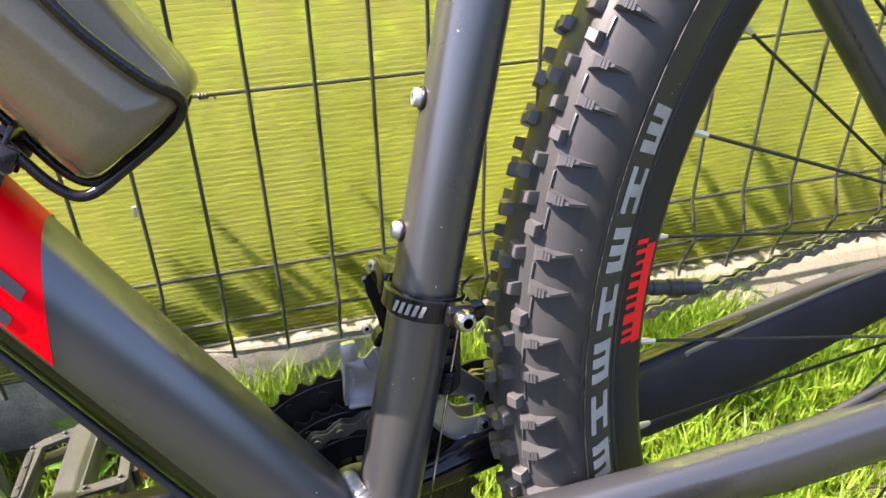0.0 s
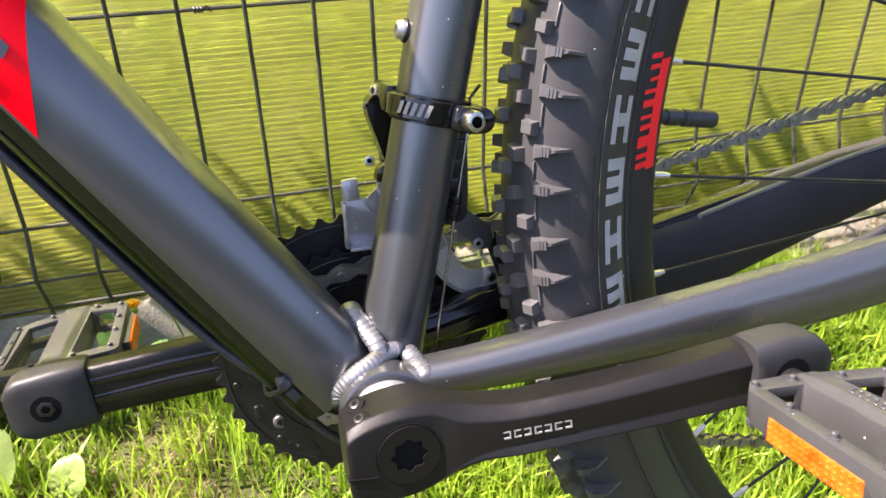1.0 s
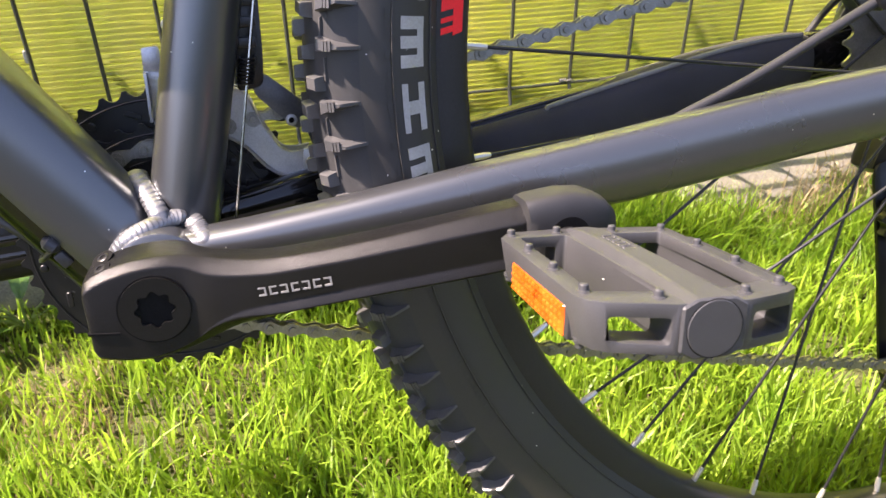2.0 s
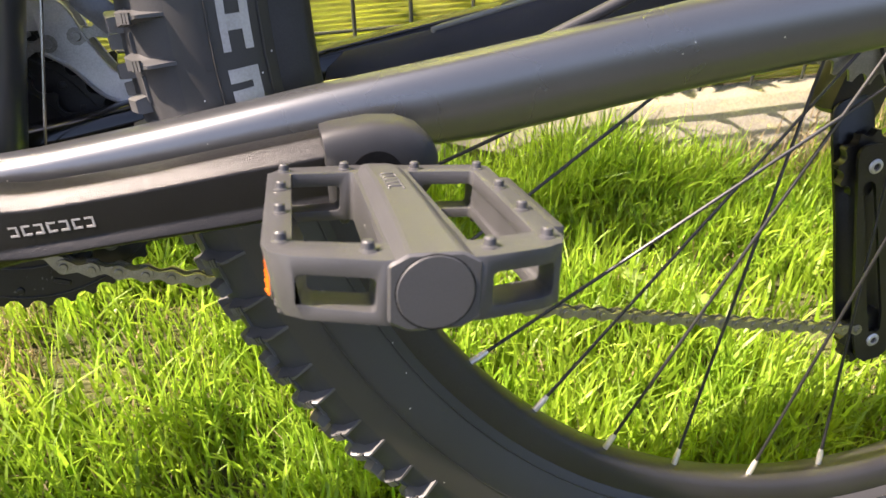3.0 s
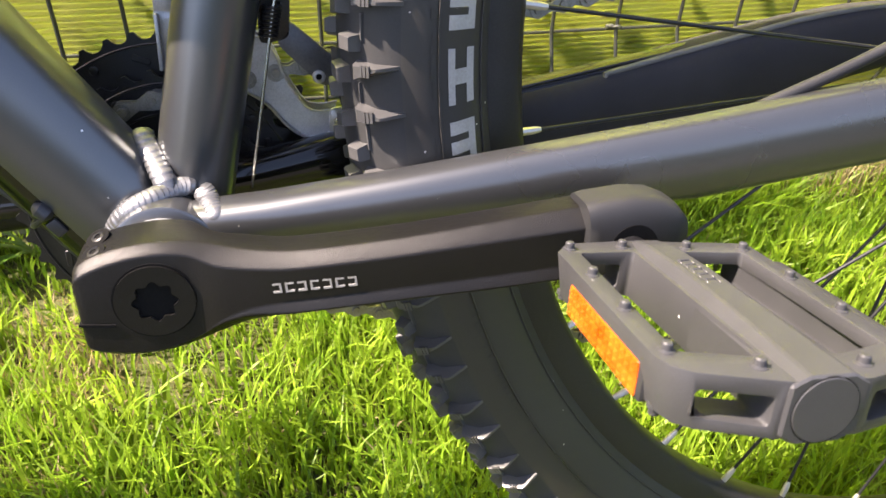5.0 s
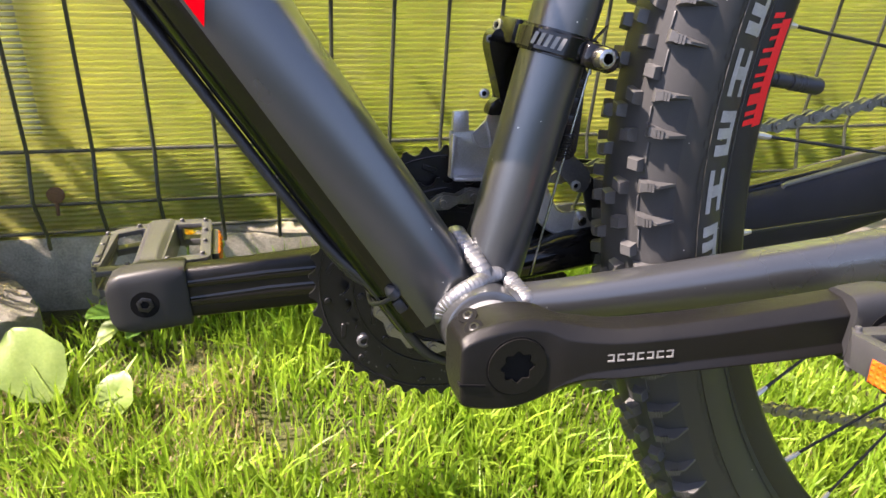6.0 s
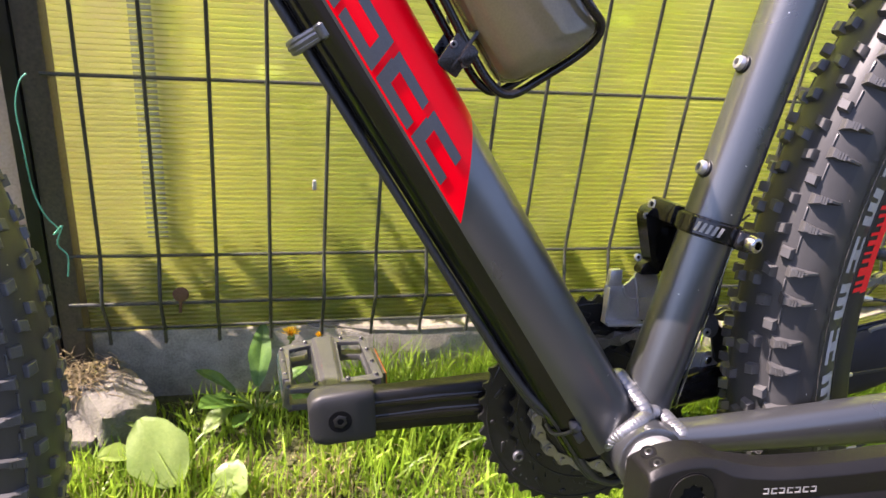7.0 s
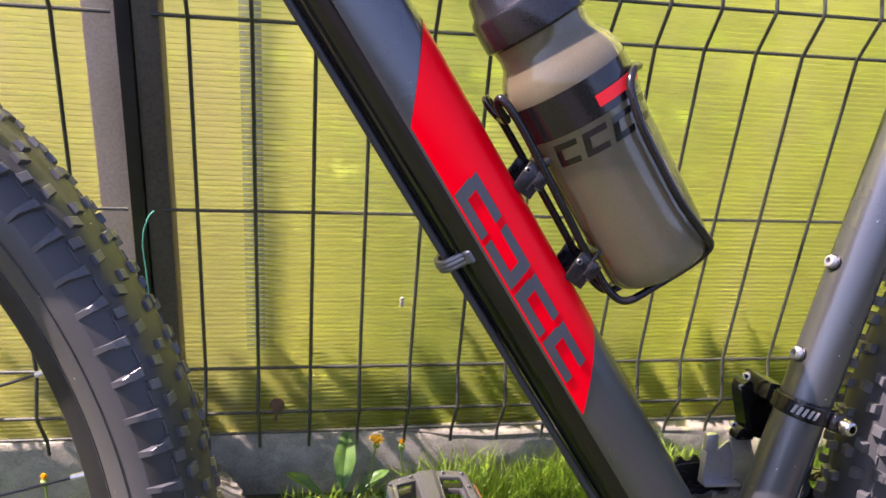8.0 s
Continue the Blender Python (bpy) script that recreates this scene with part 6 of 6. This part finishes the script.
def stone(name, p, size, seed, label, mat=STONE):
    bm = bmesh.new()
    bmesh.ops.create_icosphere(bm, subdivisions=4, radius=1)
    for v in bm.verts:
        d = v.co.normalized()
        k = max(abs(d.x), abs(d.y), abs(d.z))
        q = d / k ** 0.75
        q *= 1 + 0.12 * noise.noise(d * 1.6 + Vector((seed, 0, 0))) + 0.035 * noise.noise(d * 6 + Vector((0, seed, 0)))
        v.co = Vector((q.x * size[0], q.y * size[1], q.z * size[2]))
    tagged(part(name, bm, mat, m=Matrix.Translation(p) @ pose(0, 0, 0, 6, 5, seed * 31)), label, "stone", "stones by the post")


stone("stone", (-0.385, 0.475, GROUND + 0.030), (0.036, 0.040, 0.046), 1, "pale broken concrete lump by the fence post")
stone("stone", (-0.445, 0.470, GROUND + 0.014), (0.055, 0.045, 0.028), 3, "flat grey stone half buried by the post")


def straw_heap():
    bm = bmesh.new()
    r = random.Random(3)
    for i in range(420):
        a = r.uniform(0, 6.28)
        c = Vector((-0.425 + r.gauss(0, 0.022), 0.495 + r.gauss(0, 0.014), 0.03 + abs(r.gauss(0, 0.016))))
        d = Vector((math.cos(a), math.sin(a), r.uniform(-0.25, 0.15))) * r.uniform(0.006, 0.016)
        pipe(bm, [c - d, c + Vector((0, 0, 0.002)), c + d], 0.0004, 4)
    tagged(part("straw_heap", bm, STRAW), "small heap of dry cut grass by the fence post", "straw", kind="stuff")


straw_heap()

# twine hanging from the mesh
bm = bmesh.new()
pts = [(-0.434, 0.512, 0.392), (-0.440, 0.508, 0.385), (-0.447, 0.508, 0.36), (-0.446, 0.508, 0.32), (-0.444, 0.508, 0.275), (-0.436, 0.507, 0.245), (-0.425, 0.507, 0.228), (-0.430, 0.506, 0.222), (-0.421, 0.506, 0.232), (-0.428, 0.507, 0.21), (-0.420, 0.508, 0.195), (-0.423, 0.508, 0.17)]
pipe(bm, curve(pts, 6), 0.0008, 6)
tagged(part("twine", bm, TWINE), "thin green twine hanging from the fence wire", "twine")
# rusty clump on a wire and a pale speck on the sheet
bm = bmesh.new()
lathe(bm, (-0.3065, 0.5020, 0.1475), (0, -1, 0.1), [(0, 0.0050), (0.0006, 0.0086), (0.0026, 0.0090), (0.0034, 0.0070), (0.0030, 0.0024)], 20)
box(bm, (-0.3075, 0.5000, 0.1330), (0.0035, 0.0035, 0.0190), 0.0012, pose(0, 0, 0, 0, 4, 0))
tagged(part("wire_hook", bm, RUST), "small rusty hook on the fence wire", "hook")
bm = bmesh.new()
box(bm, (-0.155, 0.5500, 0.262), (0.005, 0.003, 0.013), 0.0014)
tagged(part("paint_fleck", bm, PALE), "pale fleck stuck on the plastic sheet", "fleck")

# wire ties on the mesh
for x, z in ((-0.065, 0.390), (0.420, 0.190)):
    bm = bmesh.new()
    for k in range(3):
        lathe(bm, (x - 0.003 + 0.003 * k, 0.5195, z), (1, 0.1 * (k - 1), 0.1), [(0, 0.0030), (0.0008, 0.0036), (0.0020, 0.0036), (0.0026, 0.0030)], 12)
    pipe(bm, curve([(x + 0.004, 0.516, z + 0.001), (x + 0.010, 0.512, z + 0.004), (x + 0.013, 0.511, z - 0.001)], 4), 0.0009, 6)
    tagged(part("wire_tie", bm, WIRE), "twisted wire tie on the fence mesh", "wire tie", "wire ties")

# ---- behind the sheet: boards, pipe and shrubs, seen blurred ----
bm = bmesh.new()
box(bm, (-0.4800, 0.5530, 0.62), (0.034, 0.005, 1.30), 0.001)
tagged(part("board", bm, BOARD), "pale weathered upright board beside the fence post", "board", "boards by the sheet")
bm = bmesh.new()
box(bm, (-0.334, 0.5620, 0.72), (0.023, 0.0006, 1.06), 0.0)
tagged(part("board", bm, GREY_STRIP), "grey upright strip showing through the sheet", "board", "boards by the sheet")


def build_hedge():
    rng = np.random.default_rng(9)
    n, low = 13000, 30000
    x, y, z = rng.uniform(-3, 3.5, n + low), rng.uniform(1.0, 1.9, n + low), rng.uniform(GROUND, 2.3, n + low)
    y[n:], z[n:] = rng.uniform(0.78, 1.2, low), GROUND + 0.20 * rng.uniform(0, 1, low)
    # a clump added close behind the sheet by the post, shading its lower part
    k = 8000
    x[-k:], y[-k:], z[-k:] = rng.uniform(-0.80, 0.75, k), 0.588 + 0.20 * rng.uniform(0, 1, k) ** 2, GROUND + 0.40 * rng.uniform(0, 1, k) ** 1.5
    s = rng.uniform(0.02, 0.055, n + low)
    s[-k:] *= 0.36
    dens = np.array([noise.noise((a * 1.7, b * 2, c * 1.7)) for a, b, c in zip(x, y, z)])
    keep = dens > np.where(x > 0.1, -0.22, -0.05)
    near = (np.arange(len(x)) >= n)[keep]
    x, y, z, s = x[keep], y[keep], z[keep], s[keep]
    n = len(x)
    a, b = rng.normal(size=(n, 3)), rng.normal(size=(n, 3))
    a /= np.linalg.norm(a, axis=1)[:, None]
    b -= a * (a * b).sum(1)[:, None]
    b /= np.linalg.norm(b, axis=1)[:, None]
    c = np.stack([x, y, z], 1)
    for pick, name, mat, label, cat in ((~near, "shrub_leaves", HEDGE, "sunlit shrub leaves behind the plastic sheet", "shrub"), (near, "shade_plants", SHADE_PLANTS, "dull dark plants added low behind the sheet to shade it", "plants")):
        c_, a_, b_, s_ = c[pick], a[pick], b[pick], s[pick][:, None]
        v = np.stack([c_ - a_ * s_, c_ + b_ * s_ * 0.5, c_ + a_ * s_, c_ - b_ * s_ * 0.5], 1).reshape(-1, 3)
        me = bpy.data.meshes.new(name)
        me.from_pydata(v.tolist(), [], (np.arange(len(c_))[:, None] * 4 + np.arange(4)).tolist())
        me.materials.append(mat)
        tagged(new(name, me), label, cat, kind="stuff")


build_hedge()
